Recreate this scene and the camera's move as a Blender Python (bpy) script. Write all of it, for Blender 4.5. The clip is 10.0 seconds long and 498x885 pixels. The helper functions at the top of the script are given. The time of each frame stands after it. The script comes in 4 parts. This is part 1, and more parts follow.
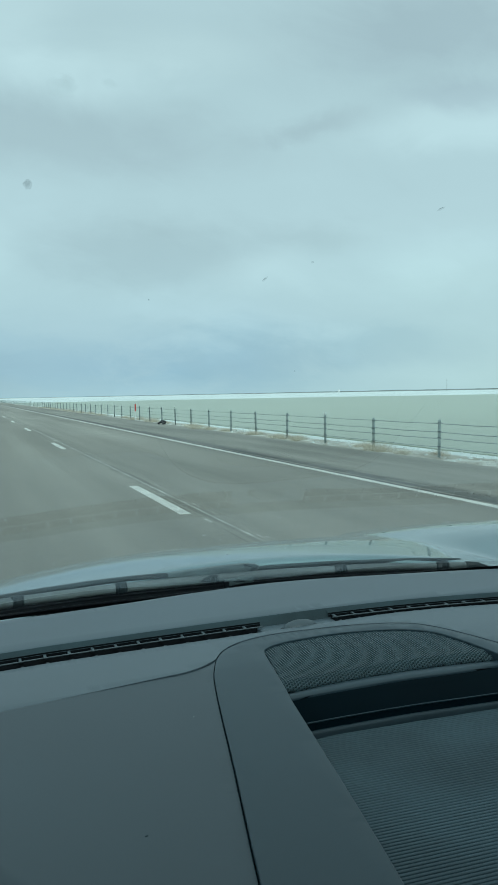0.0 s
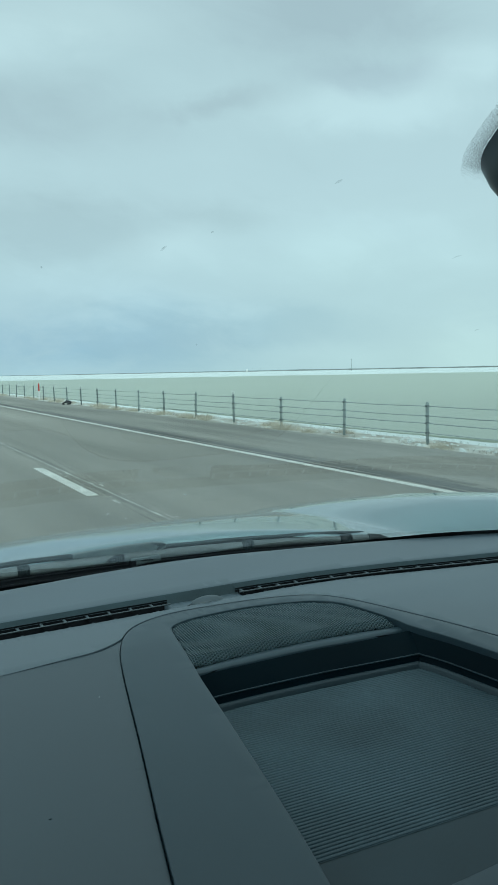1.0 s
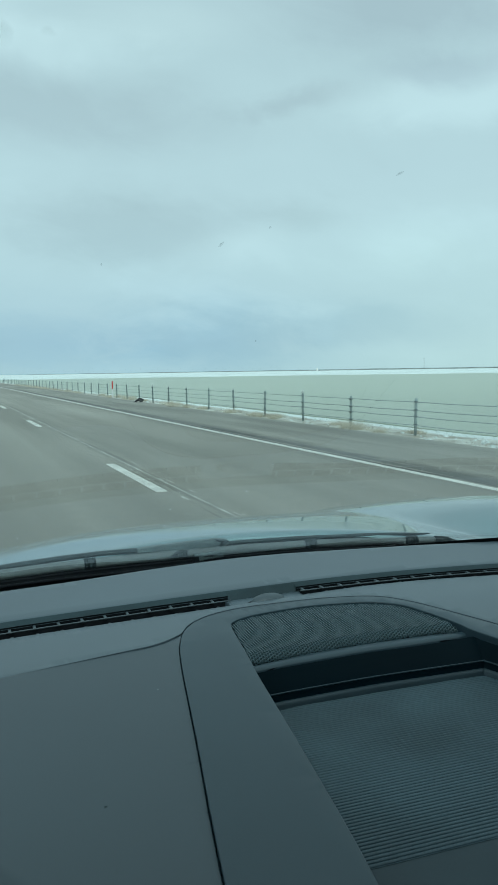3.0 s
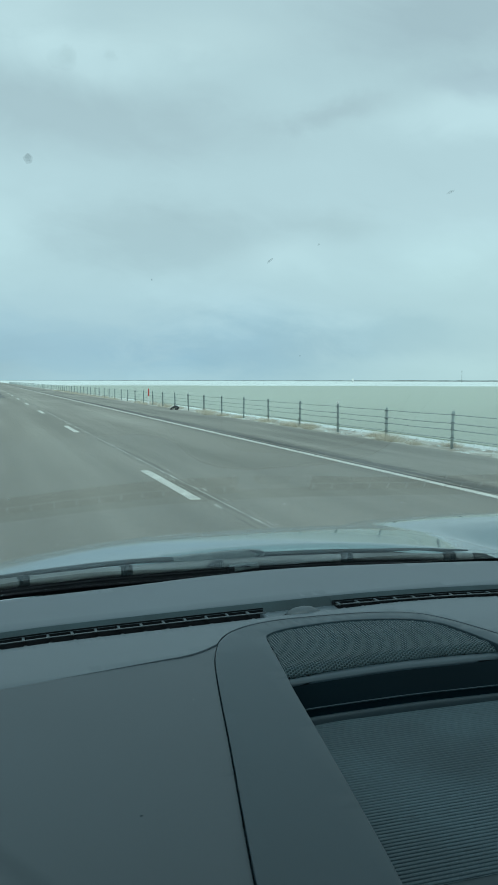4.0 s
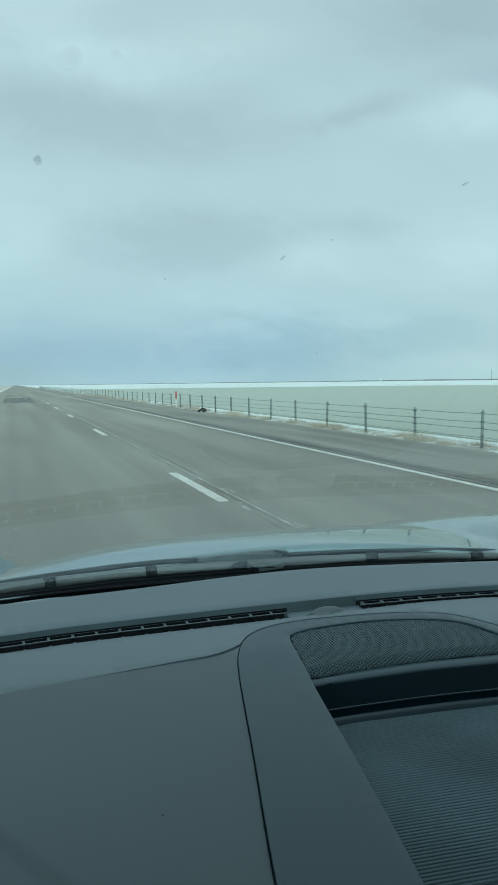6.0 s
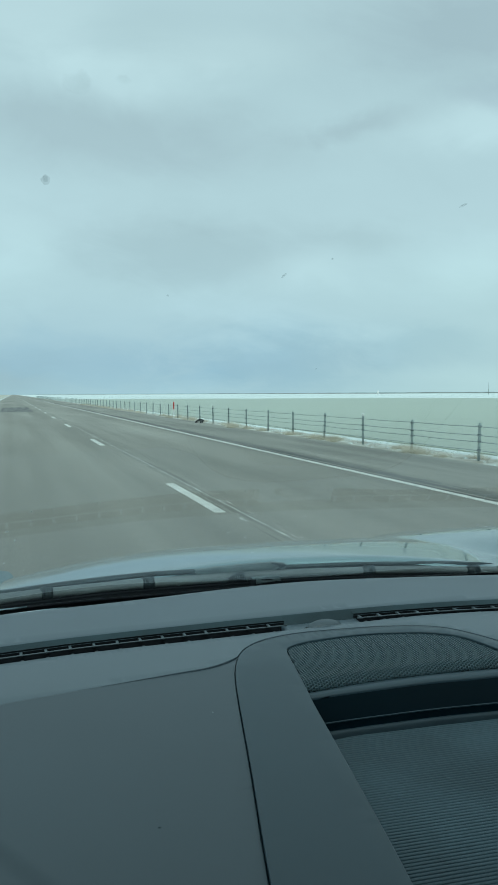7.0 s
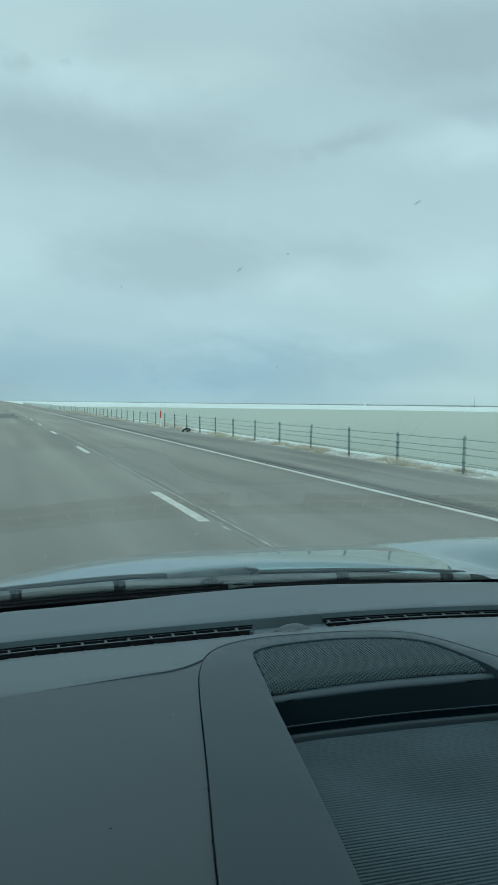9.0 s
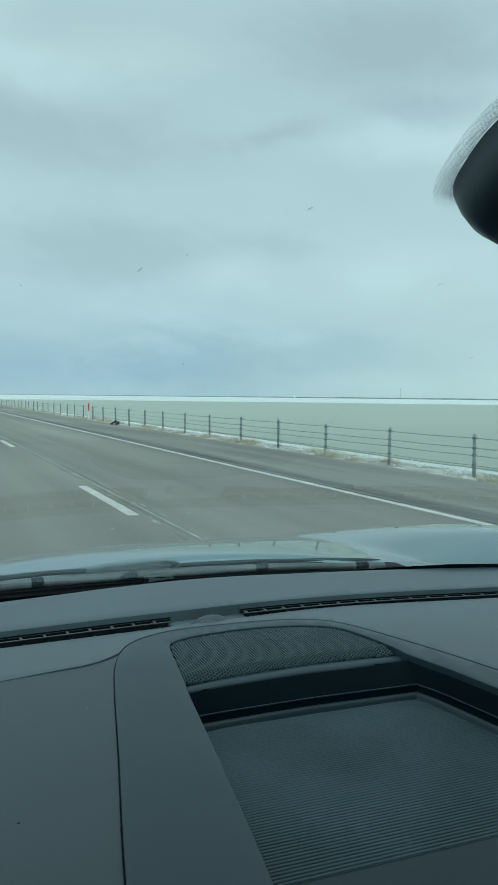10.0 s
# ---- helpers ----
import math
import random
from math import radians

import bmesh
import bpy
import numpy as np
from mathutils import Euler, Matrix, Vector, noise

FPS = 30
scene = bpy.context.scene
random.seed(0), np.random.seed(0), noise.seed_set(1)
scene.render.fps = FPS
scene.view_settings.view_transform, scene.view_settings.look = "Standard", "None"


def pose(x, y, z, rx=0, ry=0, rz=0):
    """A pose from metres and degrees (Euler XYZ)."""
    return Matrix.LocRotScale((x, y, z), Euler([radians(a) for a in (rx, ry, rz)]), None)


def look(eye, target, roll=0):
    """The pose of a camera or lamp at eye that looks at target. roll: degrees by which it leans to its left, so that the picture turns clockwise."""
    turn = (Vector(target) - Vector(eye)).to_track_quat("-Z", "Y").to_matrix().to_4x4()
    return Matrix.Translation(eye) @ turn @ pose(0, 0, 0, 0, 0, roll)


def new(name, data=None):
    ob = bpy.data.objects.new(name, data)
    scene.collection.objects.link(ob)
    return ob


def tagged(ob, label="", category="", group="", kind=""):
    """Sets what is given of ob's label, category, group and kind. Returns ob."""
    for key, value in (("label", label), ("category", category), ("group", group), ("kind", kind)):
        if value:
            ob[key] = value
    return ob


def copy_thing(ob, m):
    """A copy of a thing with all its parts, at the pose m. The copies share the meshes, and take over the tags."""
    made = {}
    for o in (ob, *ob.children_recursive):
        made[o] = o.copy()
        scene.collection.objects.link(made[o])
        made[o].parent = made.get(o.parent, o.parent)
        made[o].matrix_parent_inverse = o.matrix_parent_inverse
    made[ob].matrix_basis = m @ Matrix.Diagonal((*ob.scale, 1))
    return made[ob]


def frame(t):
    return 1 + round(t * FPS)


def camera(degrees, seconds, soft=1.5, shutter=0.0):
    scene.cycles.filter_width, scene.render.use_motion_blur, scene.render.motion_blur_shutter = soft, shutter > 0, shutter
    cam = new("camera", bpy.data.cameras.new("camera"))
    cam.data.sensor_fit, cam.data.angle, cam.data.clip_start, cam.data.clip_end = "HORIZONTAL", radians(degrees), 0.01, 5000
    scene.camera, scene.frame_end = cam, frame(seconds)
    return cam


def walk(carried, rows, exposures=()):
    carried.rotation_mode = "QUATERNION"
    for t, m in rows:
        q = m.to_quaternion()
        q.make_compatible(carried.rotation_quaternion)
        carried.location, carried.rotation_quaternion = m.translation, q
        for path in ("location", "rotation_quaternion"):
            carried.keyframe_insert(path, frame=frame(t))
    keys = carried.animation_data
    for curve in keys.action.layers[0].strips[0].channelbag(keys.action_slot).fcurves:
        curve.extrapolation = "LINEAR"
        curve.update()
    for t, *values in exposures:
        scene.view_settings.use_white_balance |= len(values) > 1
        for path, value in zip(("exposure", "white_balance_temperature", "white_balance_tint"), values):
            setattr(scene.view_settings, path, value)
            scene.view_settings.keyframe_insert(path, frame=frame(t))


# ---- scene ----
cam = camera(38.48, 10.0, soft=1.5)
EYE = 1.4685  # height of the eye over the road
ROWS = [
    (0, pose(-0.0000, 0.0000, EYE + 0.0000, 86.070, 1.054, -21.332)),
    (0.5, pose(-0.0000, 0.0042, EYE - 0.0053, 84.517, 0.987, -25.632)),
    (1, pose(0.0057, 0.0016, EYE - 0.0044, 84.294, 1.053, -28.662)),
    (1.5, pose(0.0094, 0.0004, EYE - 0.0032, 84.453, 0.911, -28.304)),
    (2, pose(0.0055, 0.0031, EYE - 0.0029, 84.772, 0.632, -26.801)),
    (2.5, pose(0.0174, 0.0017, EYE - 0.0060, 84.546, 0.938, -24.891)),
    (3, pose(0.0143, 0.0001, EYE - 0.0062, 84.292, 0.831, -23.075)),
    (4.5, pose(0.0067, 0.0008, EYE - 0.0012, 85.266, 0.104, -19.326)),
    (5, pose(0.0189, -0.0004, EYE - 0.0032, 85.141, 0.900, -18.599)),
    (5.5, pose(0.0177, 0.0007, EYE - 0.0057, 84.899, 0.872, -18.162)),
    (7, pose(0.0120, -0.0051, EYE - 0.0023, 86.076, 0.202, -18.274)),
    (7.5, pose(0.0136, -0.0023, EYE - 0.0041, 86.168, -0.119, -18.106)),
    (8, pose(0.0174, -0.0045, EYE - 0.0060, 86.121, -0.077, -17.930)),
    (8.5, pose(0.0198, -0.0060, EYE - 0.0046, 86.297, -0.344, -18.361)),
    (9, pose(0.0324, -0.0101, EYE - 0.0119, 86.879, -0.709, -19.269)),
    (9.5, pose(0.0407, -0.0123, EYE - 0.0067, 87.142, -0.786, -20.077)),
    (10, pose(0.0448, -0.0294, EYE - 0.0085, 86.343, -0.665, -24.853)),
]
walk(cam, ROWS, exposures=((0.0, -0.03, 6500, 10), (1.0, 0.02, 6500, 10), (2.5, 0.05, 6500, 10), (4.5, -0.02, 6500, 10), (7.0, -0.02, 6500, 10), (8.5, -0.05, 6500, 10), (9.5, -0.10, 6500, 10), (10.0, -0.07, 6500, 10)))

# ---- sky and light ----
world = bpy.data.worlds.new("overcast_sky")
scene.world = world
world.use_nodes = True


def build_sky(nt):
    nd, ln = nt.nodes, nt.links
    nd.clear()

    def n(kind, **kw):
        x = nd.new(kind)
        for k, v in kw.items():
            setattr(x, k, v)
        return x

    def math_node(op, a, b=None):
        x = n("ShaderNodeMath", operation=op)
        for i, q in enumerate((a, b)):
            if q is None:
                continue
            if isinstance(q, (int, float)):
                x.inputs[i].default_value = q
            else:
                ln.new(q, x.inputs[i])
        return x.outputs[0]

    def mix(fac, a, b, blend="MIX"):
        x = n("ShaderNodeMix", data_type="RGBA", blend_type=blend)
        for s, q in zip((x.inputs[0], x.inputs[6], x.inputs[7]), (fac, a, b)):
            if isinstance(q, (int, float)):
                s.default_value = q
            elif isinstance(q, tuple):
                s.default_value = (*q, 1)
            else:
                ln.new(q, s)
        return x.outputs[2]

    def ramp(fac, stops):
        x = n("ShaderNodeValToRGB")
        el = x.color_ramp.elements
        while len(el) < len(stops):
            el.new(0.5)
        for e, (p, c) in zip(el, stops):
            e.position = p
            e.color = (*c, 1) if isinstance(c, tuple) else (c, c, c, 1)
        ln.new(fac, x.inputs[0])
        return x.outputs[0]

    tc = n("ShaderNodeTexCoord").outputs["Generated"]
    sep = n("ShaderNodeSeparateXYZ")
    ln.new(tc, sep.inputs[0])
    dx, dy, dz = sep.outputs
    up = math_node("MAXIMUM", dz, 0.0)
    # cloud deck seen in perspective
    k = math_node("ADD", up, 0.50)
    comb = n("ShaderNodeCombineXYZ")
    ln.new(math_node("DIVIDE", dx, k), comb.inputs[0])
    ln.new(math_node("DIVIDE", dy, k), comb.inputs[1])
    comb.inputs[2].default_value = 3.7

    def noise_at(scale, detail, rough, dist, off):
        mp = n("ShaderNodeMapping")
        mp.inputs["Rotation"].default_value = (0, 0, 0.45)
        mp.inputs["Location"].default_value = off
        mp.inputs["Scale"].default_value = (0.75, 1.0, 1.0)
        ln.new(comb.outputs[0], mp.inputs[0])
        x = n("ShaderNodeTexNoise")
        x.inputs["Scale"].default_value, x.inputs["Detail"].default_value = scale, detail
        x.inputs["Roughness"].default_value, x.inputs["Distortion"].default_value = rough, dist
        ln.new(mp.outputs[0], x.inputs["Vector"])
        return x.outputs[0]

    big = noise_at(1.5, 6, 0.5, 0.35, CLOUD_OFF)
    fine = noise_at(5.0, 6, 0.55, 0.4, (4.0, 1.0, 0.0))
    billow = math_node("ADD", math_node("MULTIPLY", big, 0.72), math_node("MULTIPLY", fine, 0.28))
    # colour of the deck by height over the horizon
    deck = ramp(up, ((0.0, (0.428, 0.640, 0.728)), (0.04, (0.430, 0.628, 0.728)), (0.14, (0.507, 0.712, 0.785)), (0.22, (0.519, 0.715, 0.785)), (0.45, (0.498, 0.680, 0.745)), (1.0, (0.64, 0.90, 0.98))))
    shade = ramp(billow, ((0.30, 0.89), (0.45, 0.98), (0.54, 1.01), (0.66, 1.10)))
    clouds = mix(1.0, deck, shade, "MULTIPLY")
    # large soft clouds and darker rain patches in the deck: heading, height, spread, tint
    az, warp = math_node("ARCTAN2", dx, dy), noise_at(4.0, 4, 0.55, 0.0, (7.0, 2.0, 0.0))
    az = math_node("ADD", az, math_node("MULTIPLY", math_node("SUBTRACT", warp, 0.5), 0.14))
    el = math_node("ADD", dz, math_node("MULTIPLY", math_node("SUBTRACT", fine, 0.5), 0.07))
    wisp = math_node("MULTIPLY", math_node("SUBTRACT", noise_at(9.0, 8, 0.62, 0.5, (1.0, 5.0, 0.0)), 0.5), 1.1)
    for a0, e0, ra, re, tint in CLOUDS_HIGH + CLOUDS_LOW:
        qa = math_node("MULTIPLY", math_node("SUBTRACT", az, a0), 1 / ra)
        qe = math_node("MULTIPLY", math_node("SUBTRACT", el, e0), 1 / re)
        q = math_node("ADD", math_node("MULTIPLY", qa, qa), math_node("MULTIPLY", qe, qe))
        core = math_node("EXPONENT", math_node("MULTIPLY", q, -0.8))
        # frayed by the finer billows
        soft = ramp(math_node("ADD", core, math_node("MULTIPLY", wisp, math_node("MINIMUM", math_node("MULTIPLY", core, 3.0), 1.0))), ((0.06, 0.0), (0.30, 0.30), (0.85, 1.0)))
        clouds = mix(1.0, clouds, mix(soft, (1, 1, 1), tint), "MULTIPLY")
    # brighter clearing low down, away to the side of the road
    side = n("ShaderNodeVectorMath", operation="DOT_PRODUCT")
    ln.new(tc, side.inputs[0])
    side.inputs[1].default_value = (0.78, 0.62, 0.05)
    clear = ramp(side.outputs["Value"], ((0.86, 0.0), (0.995, 1.0)))
    low = ramp(up, ((0.0, 1.0), (0.10, 0.55), (0.25, 0.0)))
    clouds = mix(math_node("MULTIPLY", math_node("MULTIPLY", clear, low), 0.65), clouds, (0.575, 0.795, 0.79))
    sky = n("ShaderNodeTexSky", sky_type="NISHITA", sun_disc=False)
    sky.sun_elevation, sky.sun_rotation = radians(47), radians(195)
    blue = mix(1.0, sky.outputs[0], (0.12, 0.12, 0.12), "MULTIPLY")
    cover = ramp(billow, ((0.25, 0.94), (0.40, 0.99)))
    bg = n("ShaderNodeBackground")
    ln.new(mix(cover, blue, clouds), bg.inputs[0])
    bg.inputs[1].default_value = 1.0
    out = n("ShaderNodeOutputWorld")
    ln.new(bg.outputs[0], out.inputs[0])


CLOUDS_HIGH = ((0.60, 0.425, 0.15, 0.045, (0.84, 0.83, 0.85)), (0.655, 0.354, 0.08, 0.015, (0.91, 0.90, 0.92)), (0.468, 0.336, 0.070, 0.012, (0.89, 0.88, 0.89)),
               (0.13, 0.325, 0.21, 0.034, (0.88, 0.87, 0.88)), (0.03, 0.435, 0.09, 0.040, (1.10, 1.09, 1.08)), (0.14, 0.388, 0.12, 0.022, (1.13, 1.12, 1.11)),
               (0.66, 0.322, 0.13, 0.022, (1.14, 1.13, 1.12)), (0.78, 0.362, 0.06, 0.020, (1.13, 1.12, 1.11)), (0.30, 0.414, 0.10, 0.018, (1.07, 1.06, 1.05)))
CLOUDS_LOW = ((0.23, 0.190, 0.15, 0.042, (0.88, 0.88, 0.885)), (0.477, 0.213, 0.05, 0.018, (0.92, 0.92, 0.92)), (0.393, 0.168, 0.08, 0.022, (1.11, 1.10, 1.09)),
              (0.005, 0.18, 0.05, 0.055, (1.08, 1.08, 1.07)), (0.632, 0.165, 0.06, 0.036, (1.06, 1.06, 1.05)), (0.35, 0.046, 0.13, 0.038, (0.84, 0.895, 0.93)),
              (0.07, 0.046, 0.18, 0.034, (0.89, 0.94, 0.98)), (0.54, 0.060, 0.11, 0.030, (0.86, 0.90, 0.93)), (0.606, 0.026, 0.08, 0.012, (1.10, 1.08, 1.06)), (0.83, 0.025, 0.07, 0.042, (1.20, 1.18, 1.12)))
CLOUD_OFF = (2.3, 0.6, 0.0)
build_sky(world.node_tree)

sun = new("sun", bpy.data.lights.new("sun", "SUN"))
sun.data.energy, sun.data.angle, sun.data.color = 1.5, radians(40), (0.80, 1.0, 0.98)
sun.matrix_world = look((0, 0, 30), (7, 27, 0))


# ---- materials ----
def mat(name, colour, rough=0.6, metal=0.0, spread=0.15, scale=6.0, fine=120.0, bump=0.2, bump_size=0.002, stretch=(1, 1, 1), spec=0.5, coat=0.0, second=None, per_piece=0.0):
    """A surface with broad staining, fine grain and relief."""
    m = bpy.data.materials.new(name)
    m.use_nodes = True
    nd, ln = m.node_tree.nodes, m.node_tree.links
    b = nd["Principled BSDF"]
    b.inputs["Roughness"].default_value, b.inputs["Metallic"].default_value = rough, metal
    b.inputs["Specular IOR Level"].default_value = spec
    b.inputs["Coat Weight"].default_value, b.inputs["Coat Roughness"].default_value = coat, 0.03
    tc, mp = nd.new("ShaderNodeTexCoord"), nd.new("ShaderNodeMapping")
    mp.inputs["Scale"].default_value = stretch
    ln.new(tc.outputs["Object"], mp.inputs[0])
    n1, n2 = nd.new("ShaderNodeTexNoise"), nd.new("ShaderNodeTexNoise")
    for x, s, d in ((n1, scale, 5), (n2, fine, 3)):
        x.inputs["Scale"].default_value, x.inputs["Detail"].default_value = s, d
        ln.new(mp.outputs[0], x.inputs["Vector"])
    r = nd.new("ShaderNodeValToRGB")
    c2 = second or tuple(c * (1 - 2 * spread) for c in colour)
    c1 = colour if second else tuple(c * (1 + spread) for c in colour)
    r.color_ramp.elements[0].position, r.color_ramp.elements[1].position = 0.36, 0.64
    r.color_ramp.elements[0].color, r.color_ramp.elements[1].color = (*c2, 1), (*c1, 1)
    ln.new(n1.outputs[0], r.inputs[0])
    g = nd.new("ShaderNodeMix")
    g.data_type, g.blend_type = "RGBA", "MULTIPLY"
    g.inputs[0].default_value = 1.0
    gr = nd.new("ShaderNodeValToRGB")
    lo, hi = 1 - spread, 1 + spread
    gr.color_ramp.elements[0].position, gr.color_ramp.elements[1].position = 0.3, 0.7
    gr.color_ramp.elements[0].color, gr.color_ramp.elements[1].color = (lo, lo, lo, 1), (hi, hi, hi, 1)
    ln.new(n2.outputs[0], gr.inputs[0])
    ln.new(r.outputs[0], g.inputs[6])
    ln.new(gr.outputs[0], g.inputs[7])
    last = g.outputs[2]
    if per_piece:
        oi, hs = nd.new("ShaderNodeObjectInfo"), nd.new("ShaderNodeMapRange")
        hs.inputs[3].default_value, hs.inputs[4].default_value = 1 - per_piece, 1 + per_piece
        ln.new(oi.outputs["Random"], hs.inputs[0])
        g2 = nd.new("ShaderNodeMix")
        g2.data_type, g2.blend_type = "RGBA", "MULTIPLY"
        g2.inputs[0].default_value = 1.0
        ln.new(last, g2.inputs[6])
        ln.new(hs.outputs[0], g2.inputs[7])
        last = g2.outputs[2]
    ln.new(last, b.inputs["Base Color"])
    if bump:
        bp = nd.new("ShaderNodeBump")
        bp.inputs["Strength"].default_value, bp.inputs["Distance"].default_value = bump, bump_size
        ln.new(n2.outputs[0], bp.inputs["Height"])
        ln.new(bp.outputs[0], b.inputs["Normal"])
    return m


def glass_mat(name, gloss):
    """Laminated screen glass: clear, with the gloss that glass has at low angles on its inner face, faded out towards
    eye level.
    """
    m = bpy.data.materials.new(name)
    m.use_nodes = True
    nd, ln = m.node_tree.nodes, m.node_tree.links
    nd.remove(nd["Principled BSDF"])
    tr, gl, mx, fr = nd.new("ShaderNodeBsdfTransparent"), nd.new("ShaderNodeBsdfGlossy"), nd.new("ShaderNodeMixShader"), nd.new("ShaderNodeFresnel")
    tr.inputs[0].default_value = (0.94, 0.97, 0.96, 1)
    gl.inputs["Roughness"].default_value = 0.022
    gl.inputs[0].default_value = (1, 1, 1, 1)
    fr.inputs[0].default_value = 1.85  # both faces together
    mx.inputs[0].default_value = 0.0
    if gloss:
        # reflection taken out by height: gloss fades to nothing at eye level
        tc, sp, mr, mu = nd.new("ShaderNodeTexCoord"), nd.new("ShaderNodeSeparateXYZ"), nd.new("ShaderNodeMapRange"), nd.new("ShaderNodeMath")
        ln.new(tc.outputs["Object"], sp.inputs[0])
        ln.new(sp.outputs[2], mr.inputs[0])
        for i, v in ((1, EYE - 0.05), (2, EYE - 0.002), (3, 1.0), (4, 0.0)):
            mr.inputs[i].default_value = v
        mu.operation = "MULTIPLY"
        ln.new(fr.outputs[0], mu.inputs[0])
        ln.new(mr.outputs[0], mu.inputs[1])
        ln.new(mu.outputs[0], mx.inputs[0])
    ln.new(tr.outputs[0], mx.inputs[1])
    ln.new(gl.outputs[0], mx.inputs[2])
    ln.new(mx.outputs[0], nd["Material Output"].inputs[0])
    return m


M_PAD = mat("soft_dash_plastic", (0.0590, 0.0860, 0.1030), 0.36, spread=0.05, scale=3, fine=1500, bump=0.10, bump_size=0.0004, spec=1.0)
M_BROW = mat("smooth_brow_plastic", (0.0300, 0.0470, 0.0575), 0.36, spread=0.05, scale=3, fine=1500, bump=0.05, bump_size=0.0003, spec=0.70)
M_FRAME = mat("satin_frame_plastic", (0.0200, 0.0410, 0.0530), 0.36, spread=0.05, scale=4, fine=1800, bump=0.06, bump_size=0.0003, spec=0.55)
M_DEF = mat("defroster_panel_plastic", (0.058, 0.084, 0.102), 0.38, spread=0.05, scale=5, fine=1500, bump=0.08, bump_size=0.0004, spec=0.9)
M_GRILLE = mat("grille_plastic", (0.046, 0.080, 0.092), 0.34, spread=0.05, scale=20, fine=900, bump=0.0)
# near-black colour and low gloss stand in for shade on the tray wall
M_TRAY = mat("shaded_tray_plastic", (0.0012, 0.0080, 0.0120), 0.40, spread=0.05, scale=8, fine=900, bump=0.05, bump_size=0.0003, spec=0.06)
M_MAT = mat("ribbed_rubber", (0.054, 0.090, 0.107), 0.48, spread=0.10, scale=9, fine=300, bump=0.05, bump_size=0.0003, spec=0.42)
M_SLOT = mat("vent_duct_black", (0.002, 0.004, 0.006), 0.7, spread=0.1, scale=20, fine=500, bump=0.0, spec=0.15)
M_LEDGE = mat("vent_ledge_plastic", (0.023, 0.043, 0.050), 0.6, spread=0.10, scale=15, fine=700, bump=0.2, bump_size=0.0006, spec=0.25)
M_BAR = mat("vent_bar_plastic", (0.066, 0.088, 0.097), 0.42, spread=0.05, scale=20, fine=500, bump=0.0)
M_RIB = mat("vent_rib_plastic", (0.024, 0.034, 0.038), 0.5, spread=0.05, scale=20, fine=500, bump=0.0)
M_TRAYFLOOR = mat("tray_floor_plastic", (0.024, 0.043, 0.053), 0.46, spread=0.05, scale=9, fine=900, bump=0.05, bump_size=0.0003, spec=0.38)
M_BLACK = mat("black_plastic", (0.004, 0.006, 0.008), 0.55, spread=0.1, scale=20, fine=500, bump=0.1, bump_size=0.0005, spec=0.15)
M_SENSOR = mat("sensor_lens_plastic", (0.060, 0.080, 0.091), 0.45, spread=0.02, scale=30, fine=300, bump=0.0)
M_HOUSING = mat("mirror_housing_plastic", (0.028, 0.046, 0.058), 0.36, spread=0.04, scale=15, fine=800, bump=0.05, bump_size=0.0003)
M_FRIT = mat("ceramic_frit", (0.012, 0.013, 0.014), 0.6, spread=0.05, scale=40, fine=400, bump=0.0)
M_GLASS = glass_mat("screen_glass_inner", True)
M_GLASS_OUT = glass_mat("screen_glass_outer", False)
M_SPLAT = bpy.data.materials.new("dried_insect_film")
M_SPLAT.use_nodes = True
M_SPLAT.node_tree.nodes.remove(M_SPLAT.node_tree.nodes["Principled BSDF"])
film_node = M_SPLAT.node_tree.nodes.new("ShaderNodeBsdfTransparent")
film_node.inputs[0].default_value = (0.84, 0.845, 0.845, 1)
M_SPLAT.node_tree.links.new(film_node.outputs[0], M_SPLAT.node_tree.nodes["Material Output"].inputs[0])
M_SMEAR = M_SPLAT.copy()
M_SMEAR.name = "faint_smear_film"
M_SMEAR.node_tree.nodes[film_node.name].inputs[0].default_value = (0.975, 0.978, 0.978, 1)
M_CHIP = mat("salt_fleck", (0.7, 0.72, 0.72), 0.7, spread=0.1, scale=300, fine=900, bump=0.2, bump_size=0.0003)
M_WIPER = mat("wiper_plastic", (0.022, 0.035, 0.040), 0.45, spread=0.16, scale=25, fine=350, bump=0.15, bump_size=0.0006, spec=0.4)
M_ARM = mat("wiper_arm_paint", (0.085, 0.116, 0.122), 0.38, spread=0.14, scale=25, fine=350, bump=0.15, bump_size=0.0006, spec=0.6)
M_BLADE = mat("wiper_spoiler_rubber", (0.135, 0.156, 0.160), 0.42, spread=0.16, scale=18, fine=250, bump=0.1, bump_size=0.0005, stretch=(0.3, 1, 1))
M_HOOD = mat("silver_blue_paint", (0.215, 0.315, 0.335), 0.30, metal=0.45, spread=0.03, scale=2, fine=600, bump=0.0, coat=1.0)
M_BODY = mat("silver_blue_body", (0.125, 0.178, 0.190), 0.34, metal=0.40, spread=0.03, scale=2, fine=600, bump=0.0, coat=1.0)
M_LINER = mat("headliner_fabric", (0.16, 0.165, 0.165), 0.9, spread=0.06, scale=10, fine=700, bump=0.3, bump_size=0.001)
M_DOOR = mat("dark_trim", (0.05, 0.053, 0.056), 0.6, spread=0.06, scale=10, fine=700, bump=0.2, bump_size=0.0006)
M_TYRE = mat("tyre_rubber", (0.02, 0.02, 0.02), 0.8, spread=0.2, scale=15, fine=200, bump=0.4, bump_size=0.002)
M_RIM = mat("alloy_rim", (0.45, 0.46, 0.47), 0.35, metal=0.9, spread=0.08, scale=15, fine=200, bump=0.0)

